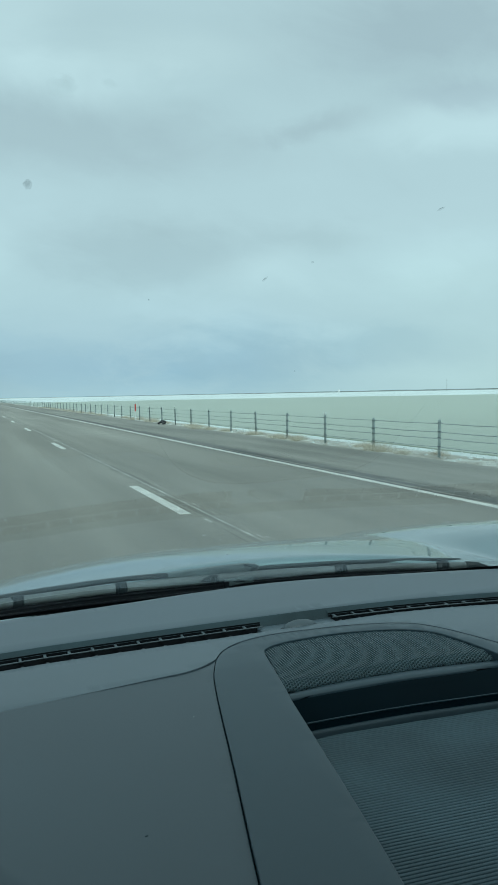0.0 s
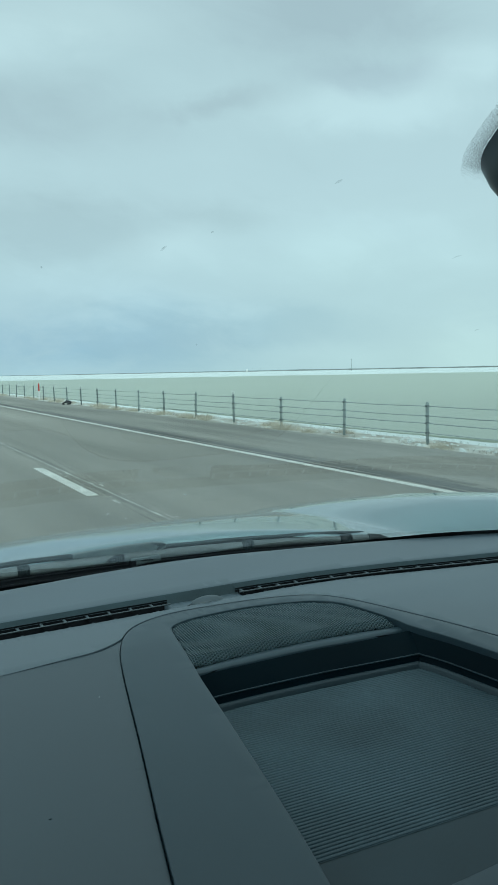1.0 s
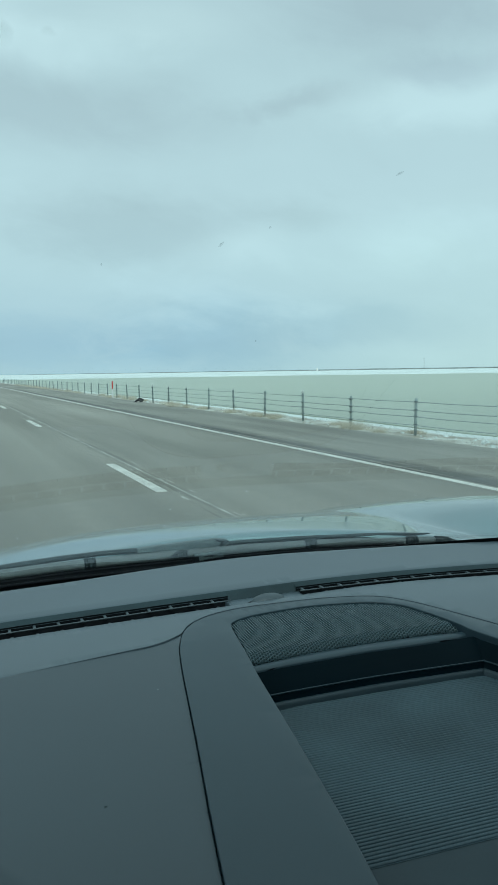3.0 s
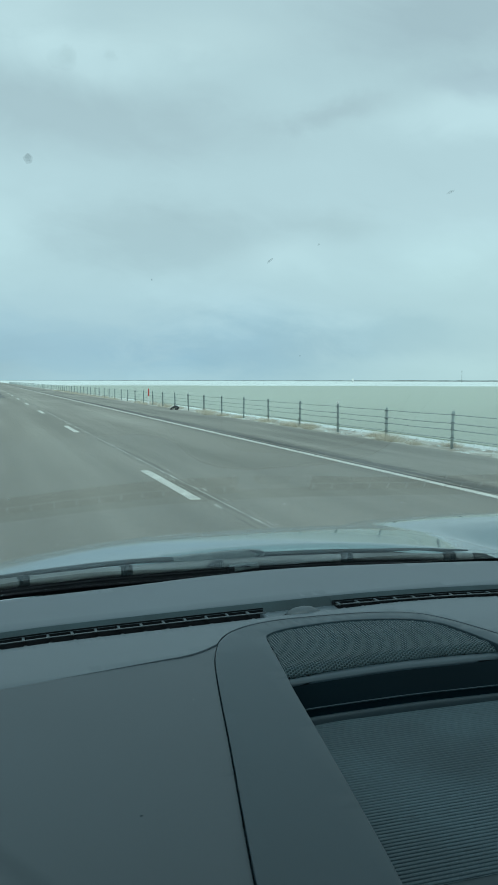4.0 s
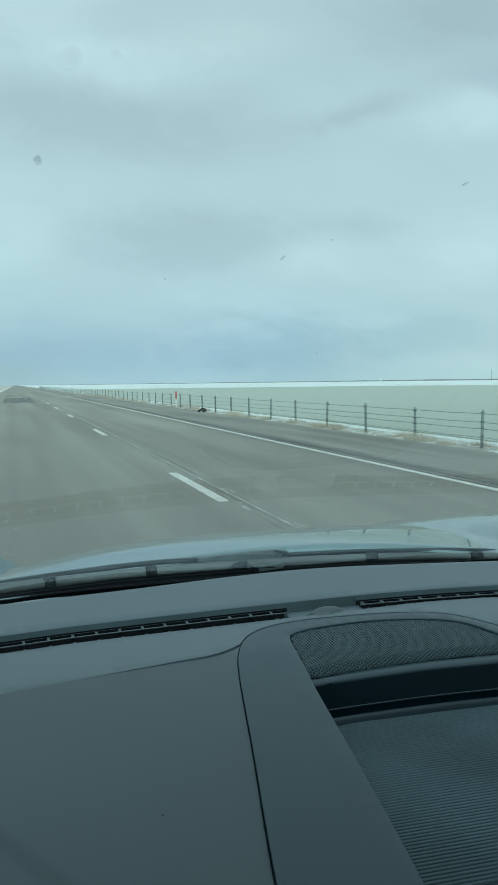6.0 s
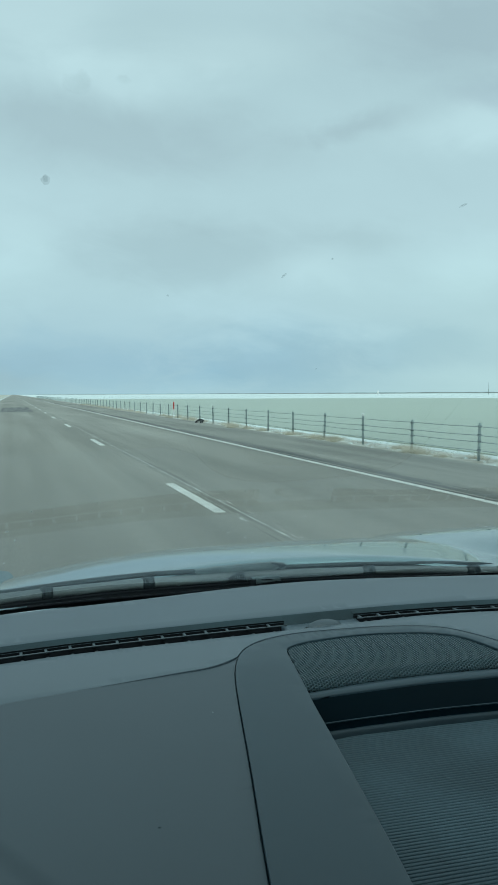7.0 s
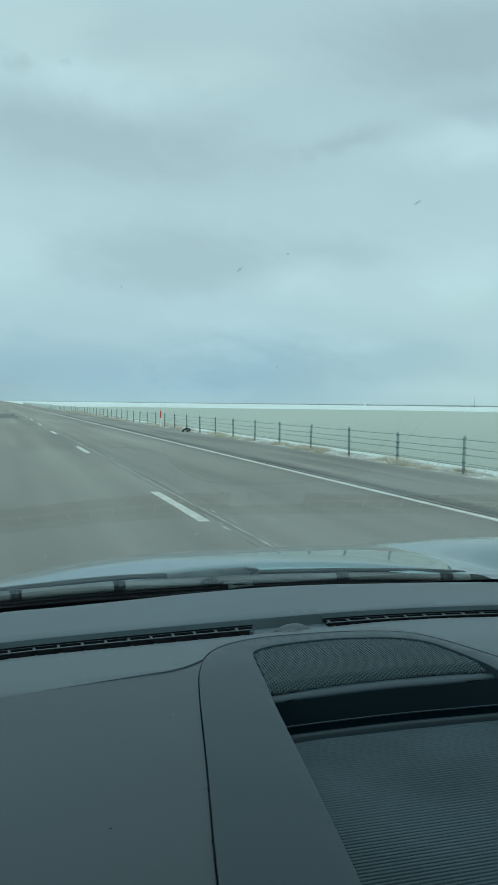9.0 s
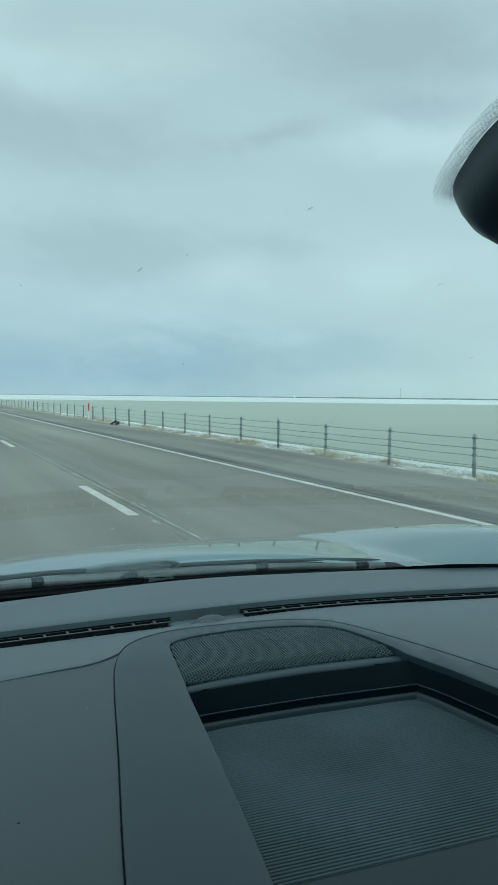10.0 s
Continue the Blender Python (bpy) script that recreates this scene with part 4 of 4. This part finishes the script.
back_edge = spline([(0.286, 0.6400), (0.320, 0.6408), (0.352, 0.6402), (0.42, 0.6377), (0.489, 0.6302), (0.5565, 0.627)], 8)
front_of_grille = spline([(0.5555, 0.6340), (0.528, 0.6383), (0.493, 0.6443), (0.42, 0.6513), (0.352, 0.6533), (0.290, 0.6490)], 8)
rim_near, rim_far = back_edge - [(0.0, 0.0050)], front_of_grille.copy()
rim_near[0, 0], rim_near[-1, 0], rim_far[0, 0], rim_far[-1, 0] = 0.272, 0.566, 0.566, 0.274  # its ends reach under the frame
panel("grille_rim", 1.0246 * np.concatenate([rim_near, rim_far]), [], lambda x, y: TOP - 0.0078, M_FRAME, dashboard, 0.004, 0.0050, 0.0140, "rounded rim before the speaker grille")

TRAY = np.concatenate([spline(TRAY_LEFT, 8)[:-1], back_edge[:-1], spline(RIGHT_TOP, 8), np.array([(0.50, 0.286), (0.40, 0.288), (0.30, 0.289)])])


back_low = spline([(0.285, 0.6285), (0.320, 0.6275), (0.352, 0.6260), (0.42, 0.6215), (0.489, 0.6135), (0.5515, 0.606)], 8)
RIGHT_LOW = [(0.5515, 0.606), (0.562, 0.573), (0.572, 0.516), (0.592, 0.40), (0.614, 0.284)]
TRAY_LOW = np.concatenate([spline(TRAY_LEFT, 8)[:-1], back_low[:-1], spline(RIGHT_LOW, 8), np.array([(0.50, 0.286), (0.40, 0.288), (0.30, 0.289)])])
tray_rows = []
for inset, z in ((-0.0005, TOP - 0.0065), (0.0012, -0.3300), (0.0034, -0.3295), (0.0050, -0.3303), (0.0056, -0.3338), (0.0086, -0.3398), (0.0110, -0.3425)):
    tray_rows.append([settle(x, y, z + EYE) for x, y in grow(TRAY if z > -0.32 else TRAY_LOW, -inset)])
part("tray_wall", loft(tray_rows, True), M_TRAY, dashboard, "recessed tray with a stepped rim, wall shade put into its colour").data.set_sharp_from_angle(angle=radians(28))

bead = []
for inset, z in ((0.0058, -0.3425), (0.0062, -0.3380), (0.0078, -0.3358), (0.0098, -0.3362), (0.0118, -0.3388), (0.0132, -0.3430)):
    bead.append([settle(x, y, z + EYE) for x, y in grow(TRAY_LOW, -inset)])
# lighter bead added to draw the highlight along the step edge
lip_path = [settle(x, y, -0.3292 + EYE) for x, y in grow(TRAY_LOW, -0.0042)]
part("lip_highlight", tube(lip_path, 0.0008, 6), M_FRAME, dashboard, "thin lighter bead standing in for the lit step edge of the tray")
part("mat_edge", loft(bead, True), M_TRAYFLOOR, dashboard, "soft rounded edge of the mat")


def ribbed_mat():
    """Floor of the tray: fine ridges that run across it."""
    vs, fs = [], []
    pitch, nr = 0.0037, 82
    inner = grow(TRAY_LOW, -0.0105)

    def span(yc):
        # where a slightly slanted line across the tray meets its sides
        best = []
        for (x0, y0), (x1, y1) in zip(inner, np.roll(inner, -1, 0)):
            f0, f1 = y0 + 0.09 * (x0 - 0.42) - yc, y1 + 0.09 * (x1 - 0.42) - yc
            if f0 * f1 < 0:
                t = f0 / (f0 - f1)
                best.append(x0 + t * (x1 - x0))
        return (min(best), max(best)) if len(best) > 1 else None

    prof = ((0.0, 0.0), (0.20, 0.0), (0.32, 0.0005), (0.5, 0.0007), (0.72, 0.0007), (0.87, 0.0004))
    prev = None
    for j in range(nr):
        for u, dz in prof:
            yc = 0.3745 - pitch + (j + u) * pitch
            s = span(yc)
            if s is None or yc > 0.640:
                prev = None
                continue
            k = len(vs)
            for i in range(9):
                x = s[0] + (s[1] - s[0]) * i / 8
                vs.append(settle(x, yc - 0.09 * (x - 0.42), -0.3425 + dz + EYE))
            if prev is not None:
                fs += [(prev + i, prev + i + 1, k + i + 1, k + i) for i in range(8)]
            prev = k
    return vs, fs


part("ribbed_mat", ribbed_mat(), M_MAT, dashboard, "ribbed rubber mat on the tray floor", smooth=False)
part("tray_floor", loft([[settle(x, y, -0.3428 + EYE) for x in np.linspace(a, b, 12)] for y, a, b in ((0.296, 0.232, 0.612), (0.34, 0.242, 0.604), (0.388, 0.250, 0.594), (0.45, 0.262, 0.584))]), M_TRAYFLOOR, dashboard, "plain near end of the tray floor")
part("display_bezel", box(0.27, 0.64, 0.175, 0.245, TOP - 0.06 + EYE, TOP + 0.004 + EYE, 0.012, 4), M_BLACK, dashboard, "glossy black top edge of the display")


# windscreen with its frit, specks and sensor housing
def screen_mesh(x0, x1, s0, s1, nx, ns, thick):
    rows = []
    for i in range(ns + 1):
        rows.append([screen(x0 + (x1 - x0) * k / nx, s0 + (s1 - s0) * i / ns) for k in range(nx + 1)])
    a, fa = loft(rows)
    off = Vector((0, 0.525, 0.85)) * thick
    b = [tuple(Vector(p) + off) for p in a]
    n, w = len(a), nx + 1
    fb = [tuple(reversed([i + n for i in f])) for f in fa]
    rim = []
    for i in range(nx):
        rim += [(i, i + n, i + 1 + n, i + 1), (ns * w + i, ns * w + i + 1, ns * w + i + 1 + n, ns * w + i + n)]
    for j in range(ns):
        rim += [(j * w, (j + 1) * w, (j + 1) * w + n, j * w + n), (j * w + nx, j * w + nx + n, (j + 1) * w + nx + n, (j + 1) * w + nx)]
    return a + b, fa + fb + rim


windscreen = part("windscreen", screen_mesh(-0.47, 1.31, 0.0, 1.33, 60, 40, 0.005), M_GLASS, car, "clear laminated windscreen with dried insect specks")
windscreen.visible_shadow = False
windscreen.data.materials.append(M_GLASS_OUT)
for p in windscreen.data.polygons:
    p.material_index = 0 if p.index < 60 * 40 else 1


def on_screen(x, s, lift):
    return Vector(screen(x, s)) + Vector((0, 0.525, 0.85)) * lift


part("frit_band", loft([[on_screen(x, s + f * 0.045 * min(max((x - 0.62) / 0.25, 0), 1), -0.0012) for x in np.linspace(-0.47, 1.31, 61)] for s, f in ((-0.01, 0), (0.010, 0.5), (0.022, 1))]), M_FRIT, windscreen, "black ceramic band along the glass foot")


def splat(x, s, w, h, turn, seed):
    """A dried splash with a ragged outline and a raised middle."""
    r = random.Random(seed)
    c, sn = math.cos(turn), math.sin(turn)
    rag = [0.8 + 0.3 * r.random() for _ in range(14)]
    vs, fs = [], []
    for q, (f, lift) in enumerate(((1.10, 0.0056), (0.70, 0.0062))):
        for i in range(14):
            a = 2 * math.pi * i / 14
            u, v = w * rag[i] * f * math.cos(a), h * rag[i] * f * math.sin(a)
            vs.append(on_screen(x + u * c - v * sn, s + (u * sn + v * c) / 0.756, lift))
        fs.append(tuple(range(14 * q, 14 * q + 14)))
    return vs, fs


SPLATS = ((0.2652, 1.0721, 0.0026, 0.0009, 0.75, 1),
          (0.1724, 0.984, 0.0024, 0.0009, 1.15, 2),
          (0.029, 1.0518, 0.0021, 0.0028, 0.0, 3),
          (0.1023, 0.9525, 0.0006, 0.0009, 0.2, 4),
          (0.1993, 1.0064, 0.0008, 0.0008, 0.0, 5),
          (0.2317, 0.8541, 0.0007, 0.0009, 0.5, 6),
          (0.4022, 1.0012, 0.004, 0.0005, 0.6, 7),
          (0.493, 0.884, 0.0021, 0.0006, 0.6, 8))
for x, s, w, h, turn, seed in SPLATS:
    part("insect_splat", splat(x, s, w, h, turn, seed), M_SPLAT, windscreen)
for x, s, w, h, turn, seed in ((0.041, 1.120, 0.0062, 0.0052, 0.3, 21), (0.043, 1.123, 0.0040, 0.0042, 1.3, 23), (0.060, 1.128, 0.0030, 0.0022, 0.0, 22)):
    part("smear", splat(x, s, w, h, turn, seed), M_SMEAR, windscreen)
r2 = random.Random(12)
for k in range(26):
    x, s = -0.02 + 0.75 * r2.random(), 0.20 + 0.36 * r2.random()
    w = 0.0004 + 0.0006 * r2.random()
    part("salt_fleck", splat(x, s, w * 2.2, w * 0.6, 0.6 + r2.gauss(0, 0.6), k), M_CHIP, windscreen)

# housing behind the mirror, in the coordinates of the glass
HOUSE = spline([(0.3464, 1.2012), (0.3417, 1.1702), (0.3420, 1.1440), (0.3450, 1.1240), (0.3545, 1.1085), (0.3722, 1.0970), (0.3932, 1.0910), (0.4173, 1.0892), (0.4417, 1.0910), (0.4638, 1.0970), (0.4828, 1.1085), (0.4955, 1.1400), (0.5088, 1.2028), (0.5149, 1.2938), (0.4373, 1.2979), (0.3589, 1.2927)], 6, closed=True)
hc = HOUSE.mean(0)
h_rows = []
for f, lift in ((1.0, -0.001), (1.0, -0.012), (0.97, -0.022), (0.88, -0.032), (0.70, -0.038), (0.3, -0.041)):
    h_rows.append([on_screen(*(hc + (p - hc) * f), lift) for p in HOUSE])
housing = part("mirror_housing", loft(h_rows, True), M_HOUSING, car, "dark sensor housing behind the mirror")
dots = []
step = 0.0006
plan = HOUSE * np.array([1, 0.756])
gxy = np.array([(0.3257 + (i + 0.5 * (j % 2)) * step, 0.8134 + j * step * 0.86) for j in range(430) for i in range(356)])
near = edge_distance(plan, gxy)
for (u, v), d in zip(gxy[(~inside(plan, gxy)) & (near < 0.0125) & (gxy[:, 1] > 0.8270)], near[(~inside(plan, gxy)) & (near < 0.0125) & (gxy[:, 1] > 0.8270)]):
    rad = step * (0.44 - 0.20 * d / 0.0125) * min(max((v - 0.8270) / 0.014, 0.15), 1.0)
    vs = [on_screen(u + rad * math.cos(a), (v + rad * math.sin(a)) / 0.756, -0.0006) for a in np.linspace(0, 2 * math.pi, 6, endpoint=False)]
    dots.append((vs, [tuple(range(6))]))
tagged(part("frit_dots", joined(*dots), M_FRIT, windscreen, "fading black dots of the ceramic band", smooth=False), kind="stuff")


# cowl, wiper, hood
def hood_height(x, y):
    """A long crowned middle that falls forward, and a rounded fender ridge on each side of it."""
    u, d = y - 1.10, x - 0.41
    mid = -0.2838 - 0.1109 * u + 0.0310 * u * u - 0.2294 * u ** 3 - 0.1665 * d * d - 0.0914 * d ** 4 + 0.2909 * d * d * u
    mid -= 0.21 * max(0.40 - x, 0.0) ** 2
    dv = 0.63 - 0.28 * min(max(u, 0.0), 1.1)
    if abs(d) > dv:
        # beyond the valley the surface swings up into the fender
        f = min((abs(d) - dv) / (0.816 - dv), 1.0)
        side = -0.2912 - 0.1153 * u - 0.0658 * u * u
        low = -0.2838 - 0.1109 * u + 0.0310 * u * u - 0.2294 * u ** 3 - 0.1665 * dv * dv - 0.0914 * dv ** 4 + 0.2909 * dv * dv * u
        z = low + (side - low) * f * f * (3 - 2 * f)
    else:
        z = mid
    if u > 1.02:
        z -= 0.9 * (u - 1.02) ** 2
    return z + EYE


cowl = part("cowl_panel", loft([[(x, glass_base(x) + o, min(z + EYE, hood_height(x, glass_base(x) + o) - 0.006 if o > 0.06 else 9.0)) for x in xs] for o, z in ((-0.045, -0.335), (-0.01, -0.345), (0.04, -0.352), (0.068, -0.335), (0.082, -0.300), (0.095, -0.302), (0.10, -0.36))]), M_BLACK, car, "black plastic cowl under the wipers")
hx = np.linspace(-0.50, 1.32, 75)
hood_rows = []
for i in range(61):
    f = i / 60
    row = []
    for x in hx:
        y = (glass_base(x) + 0.078 - 0.05 * min(max((x - 0.90) / 0.2, 0), 1)) * (1 - f) + (2.40 - 0.30 * (x - 0.41) ** 2) * f
        z = hood_height(x, y) - (0.006 * (1 - min(f / 0.02, 1)) ** 2)
        row.append((x, y, z))
    hood_rows.append(row)
hood_rows.insert(0, [(x, y - 0.0005, z - 0.005) for x, y, z in hood_rows[0]])
hood_rows.append([(x, y + 0.02, z - 0.06) for x, y, z in hood_rows[-1]])
hood = part("hood", loft(hood_rows), M_HOOD, car, "glossy silver-blue hood")


def blade_y(x):
    return glass_base(x) - 0.060


BLADE_Z = -0.284


def blade_z(x):
    """The blade droops a little towards its tip."""
    return BLADE_Z + EYE + float(np.interp(x, (-0.3, -0.12, 0.14, 0.3, 0.55, 0.70, 0.79), (0.019, 0.017, 0.014, 0.010, 0.0055, 0.0005, -0.002)))


wiper = part("windscreen_wiper", tube([(x, blade_y(x), blade_z(x)) for x in np.linspace(-0.12, 0.765, 46)], [0.0072] * 30 + [0.0066] * 8 + [0.0058] * 6 + [0.0045, 0.002], 12), M_BLADE, car, "long wiper blade parked along the glass foot")
part("wiper_rubber", loft([[(x, blade_y(x) + a, blade_z(x) + b) for x in np.linspace(-0.12, 0.75, 40)] for a, b in ((-0.002, -0.0065), (-0.006, -0.0075), (-0.007, -0.0095), (-0.004, -0.0100), (-0.006, -0.0125), (-0.004, -0.020))]), M_BLACK, wiper)
part("spine", tube([(x, blade_y(x) + 0.008, blade_z(x) + 0.0088) for x in np.linspace(0.385, 0.735, 24)], [0.0034] * 20 + [0.003, 0.0025, 0.002, 0.001], 6), M_WIPER, wiper, "dark metal spine")
for x in (0.047, 0.187, 0.531, 0.700):
    clip = part("clip", tube([(x - 0.0085, blade_y(x - 0.0085), blade_z(x)), (x - 0.0083, blade_y(x), blade_z(x)), (x + 0.0083, blade_y(x), blade_z(x)), (x + 0.0085, blade_y(x), blade_z(x))], [0.0072, 0.0080, 0.0080, 0.0072], 14), M_WIPER, wiper)
    for o in (-0.005, 0.0, 0.005):
        part("clip_ridge", tube([(x + o - 0.0009, blade_y(x), blade_z(x)), (x + o + 0.0009, blade_y(x), blade_z(x))], 0.0085, 14), M_WIPER, clip)
part("end_cap", tube([(0.738, blade_y(0.738), blade_z(0.738)), (0.739, blade_y(0.739), blade_z(0.739)), (0.758, blade_y(0.758), blade_z(0.758) - 0.001), (0.775, blade_y(0.775), blade_z(0.775) - 0.003)], [0.0060, 0.0070, 0.0060, 0.0015], 12), M_WIPER, wiper)


def plate(outline, back, front, lift=0.0):
    """A flat pressing with rounded rims; the outline is in x and height over the blade."""
    pts = np.array(outline)
    rings = []
    for d, o in ((-0.0012, front), (0.0, front + 0.0012), (0.0, back - 0.0012), (-0.0012, back)):
        rings.append([(x, blade_y(x) + o, BLADE_Z + EYE + lift + z) for x, z in grow(pts, d)])
    vs, fs = loft(rings, True)
    n = len(outline)
    return vs, fs + [tuple(range(n)), tuple(range(3 * n, 4 * n))]


def arm_mesh():
    """The arm: a slim channel that runs in from the pivot under the hood edge."""
    secs = []
    for x, off, w, z in ((-0.30, 0.012, 0.0036, 0.0140), (-0.05, 0.012, 0.0036, 0.0195), (0.06, 0.012, 0.0036, 0.0212), (0.14, 0.011, 0.0034, 0.0226), (0.20, 0.010, 0.0032, 0.0228), (0.262, 0.008, 0.0030, 0.0212)):
        y = blade_y(x) + off
        ring = []
        for k in range(10):
            a = 2 * math.pi * k / 10
            c, q = math.cos(a), math.sin(a)
            ring.append((x, y + 0.006 * math.copysign(abs(c) ** 0.6, c), BLADE_Z + z + EYE + w * math.copysign(abs(q) ** 0.6, q)))
        secs.append(ring)
    vs, fs = loft(secs, True)
    return vs, fs + [tuple(range(10)), tuple(range(len(vs) - 10, len(vs)))[::-1]]


part("wiper_arm", arm_mesh(), M_WIPER, wiper, "slim dark wiper arm")
HEAD = [(0.2576, 0.0243), (0.2937, 0.0257), (0.3454, 0.0265), (0.3807, 0.0265), (0.395, 0.0246), (0.4012, 0.0213), (0.3984, 0.0164), (0.3875, 0.0123), (0.3848, 0.0091), (0.3537, 0.0092), (0.3361, 0.0061), (0.312, 0.0082), (0.2933, 0.0118), (0.2866, 0.0156), (0.2574, 0.0181)]
part("arm_head", plate(HEAD, 0.012, 0.002), M_ARM, wiper, "flat grey arm head with a hooked tip", smooth=False)
part("head_fold", plate([(0.3750, 0.0262), (0.3800, 0.0262), (0.3950, 0.0240), (0.3985, 0.0212), (0.3850, 0.0135), (0.3780, 0.0115), (0.3880, 0.0200)], 0.004, -0.001), M_WIPER, wiper, smooth=False)
cover = part("joint_cover", plate([(0.3034, 0.0106), (0.3122, 0.0150), (0.3208, 0.0165), (0.3303, 0.0162), (0.3322, 0.0057), (0.3188, 0.0070)], 0.000, -0.0100), M_WIPER, wiper, "ribbed joint cover", smooth=False)
for i in range(6):
    x = 0.3115 + 0.0035 * i
    part("joint_rib", tube([(x, blade_y(x) - 0.0102, BLADE_Z + 0.0082 + EYE), (x, blade_y(x) - 0.0102, BLADE_Z + 0.0128 + 0.0004 * i + EYE)], 0.0008, 5), M_ARM, cover)
bracket = part("joint_bracket", plate([(0.3397, 0.0091), (0.3555, 0.0094), (0.3839, 0.0101), (0.3864, 0.0011), (0.3756, 0.0006), (0.3473, -0.0013), (0.3412, -0.0005)], -0.004, -0.011), M_ARM, wiper, smooth=False)
part("bracket_slot", plate([(0.3545, 0.0052), (0.3607, 0.0071), (0.3696, 0.0065), (0.3722, 0.0036)], -0.009, -0.0125), M_BLACK, bracket, smooth=False)
part("bracket_foot", plate([(0.3379, 0.0068), (0.3466, 0.0066), (0.3472, -0.0038), (0.3385, -0.0036)], -0.004, -0.0130), M_BLACK, bracket, smooth=False)
# the wiper is scaled out from the eye into the well between the glass and the hood, keeping its place in view
wiper.matrix_basis = Matrix.Translation((0, 0, EYE)) @ Matrix.Scale(1.12, 4) @ Matrix.Translation((0, 0, -EYE))

# unseen cabin and body that close the car round the camera and block light
def roof_row(f, lift):
    """From the head of the windscreen (f = 0) to the tail (f = 1)."""
    row = []
    for x in np.linspace(-0.40, 1.24, 14):
        hx, hy, hz = screen(x, 1.342)
        y = hy + (-2.05 - hy) * f
        rise = 0.085 * math.sin(min(f * 2.2, 1.0) * math.pi / 2) - 0.10 * max(0.0, f - 0.55) ** 2
        row.append((x, y, hz - 0.010 + rise - 0.05 * (x - 0.41) ** 2 * min(f * 4, 1) + lift))
    return row


part("headliner", loft([roof_row(f, 0.0) for f in np.linspace(0, 1, 20)]), M_LINER, car, "light grey headliner under the roof")
part("roof", loft([roof_row(0.0, 0.0)] + [roof_row(f, 0.035) for f in np.linspace(0.015, 1, 20)] + [roof_row(1.0, -0.02)]), M_BODY, car, "silver-blue roof skin")
for sx in (-1, 1):
    cx = 0.42 + sx * 0.90
    part("pillar", tube([(cx, 0.93, EYE - 0.34), (0.42 + sx * 0.86, 0.60, EYE - 0.10), (0.42 + sx * 0.79, 0.20, EYE + 0.22)], [0.045, 0.04, 0.04], 10), M_DOOR, car, "dark trimmed screen pillar")
    part("pillar", tube([(cx, -0.45, EYE - 0.34), (0.42 + sx * 0.80, -0.50, EYE + 0.22)], [0.06, 0.05], 10), M_DOOR, car)
    part("pillar", tube([(cx, -1.55, EYE - 0.34), (0.42 + sx * 0.78, -1.60, EYE + 0.18)], [0.09, 0.08], 10), M_DOOR, car)
    # door tops raised to cut side light on the dashboard
    part("side_body", box(0.42 + sx * 0.92 - 0.05, 0.42 + sx * 0.92 + 0.05, -2.05, 1.05, 0.30, EYE - 0.20, 0.035, 3), M_BODY, car, "silver-blue door side")
    # windowless panels added out of view to darken the cabin from behind
    part("rear_light_block", box(0.42 + sx * 0.84 - 0.03, 0.42 + sx * 0.84 + 0.03, -2.0, -0.48, EYE - 0.24, EYE + 0.20, 0.02, 2), M_DOOR, car, "unseen closed rear quarter, added to block light from the dashboard")
    part("fender", box(0.42 + sx * 0.92 - 0.05, 0.42 + sx * 0.92 + 0.045, 1.05, 2.15, 0.55, EYE - 0.60, 0.035, 3), M_BODY, car)
part("floor_pan", box(-0.46, 1.30, -2.0, 2.1, 0.28, 0.36, 0.02), M_DOOR, car)
part("rear_body", box(-0.45, 1.29, -2.15, -1.98, 0.32, EYE + 0.24, 0.05, 3), M_BODY, car, "closed rear of the car")
part("bumper", box(-0.50, 1.34, 2.10, 2.42, 0.32, 0.86, 0.09, 4), M_BODY, car, "silver-blue front bumper")
part("firewall", box(-0.48, 1.32, 0.99, 1.03, 0.34, EYE - 0.36, 0.01), M_BLACK, car)
for sx in (-1, 1):
    for wy in (1.55, -1.30):
        wx = 0.42 + sx * 0.83
        ty = part("wheel", tube([(wx - 0.11, wy, 0.355), (wx - 0.09, wy, 0.355), (wx + 0.09, wy, 0.355), (wx + 0.11, wy, 0.355)], [0.33, 0.355, 0.355, 0.33], 32), M_TYRE, car, "black tyred wheel")
        part("rim", tube([(wx + sx * 0.10, wy, 0.355), (wx + sx * 0.118, wy, 0.355)], [0.23, 0.21], 24), M_RIM, ty, "silver alloy rim")
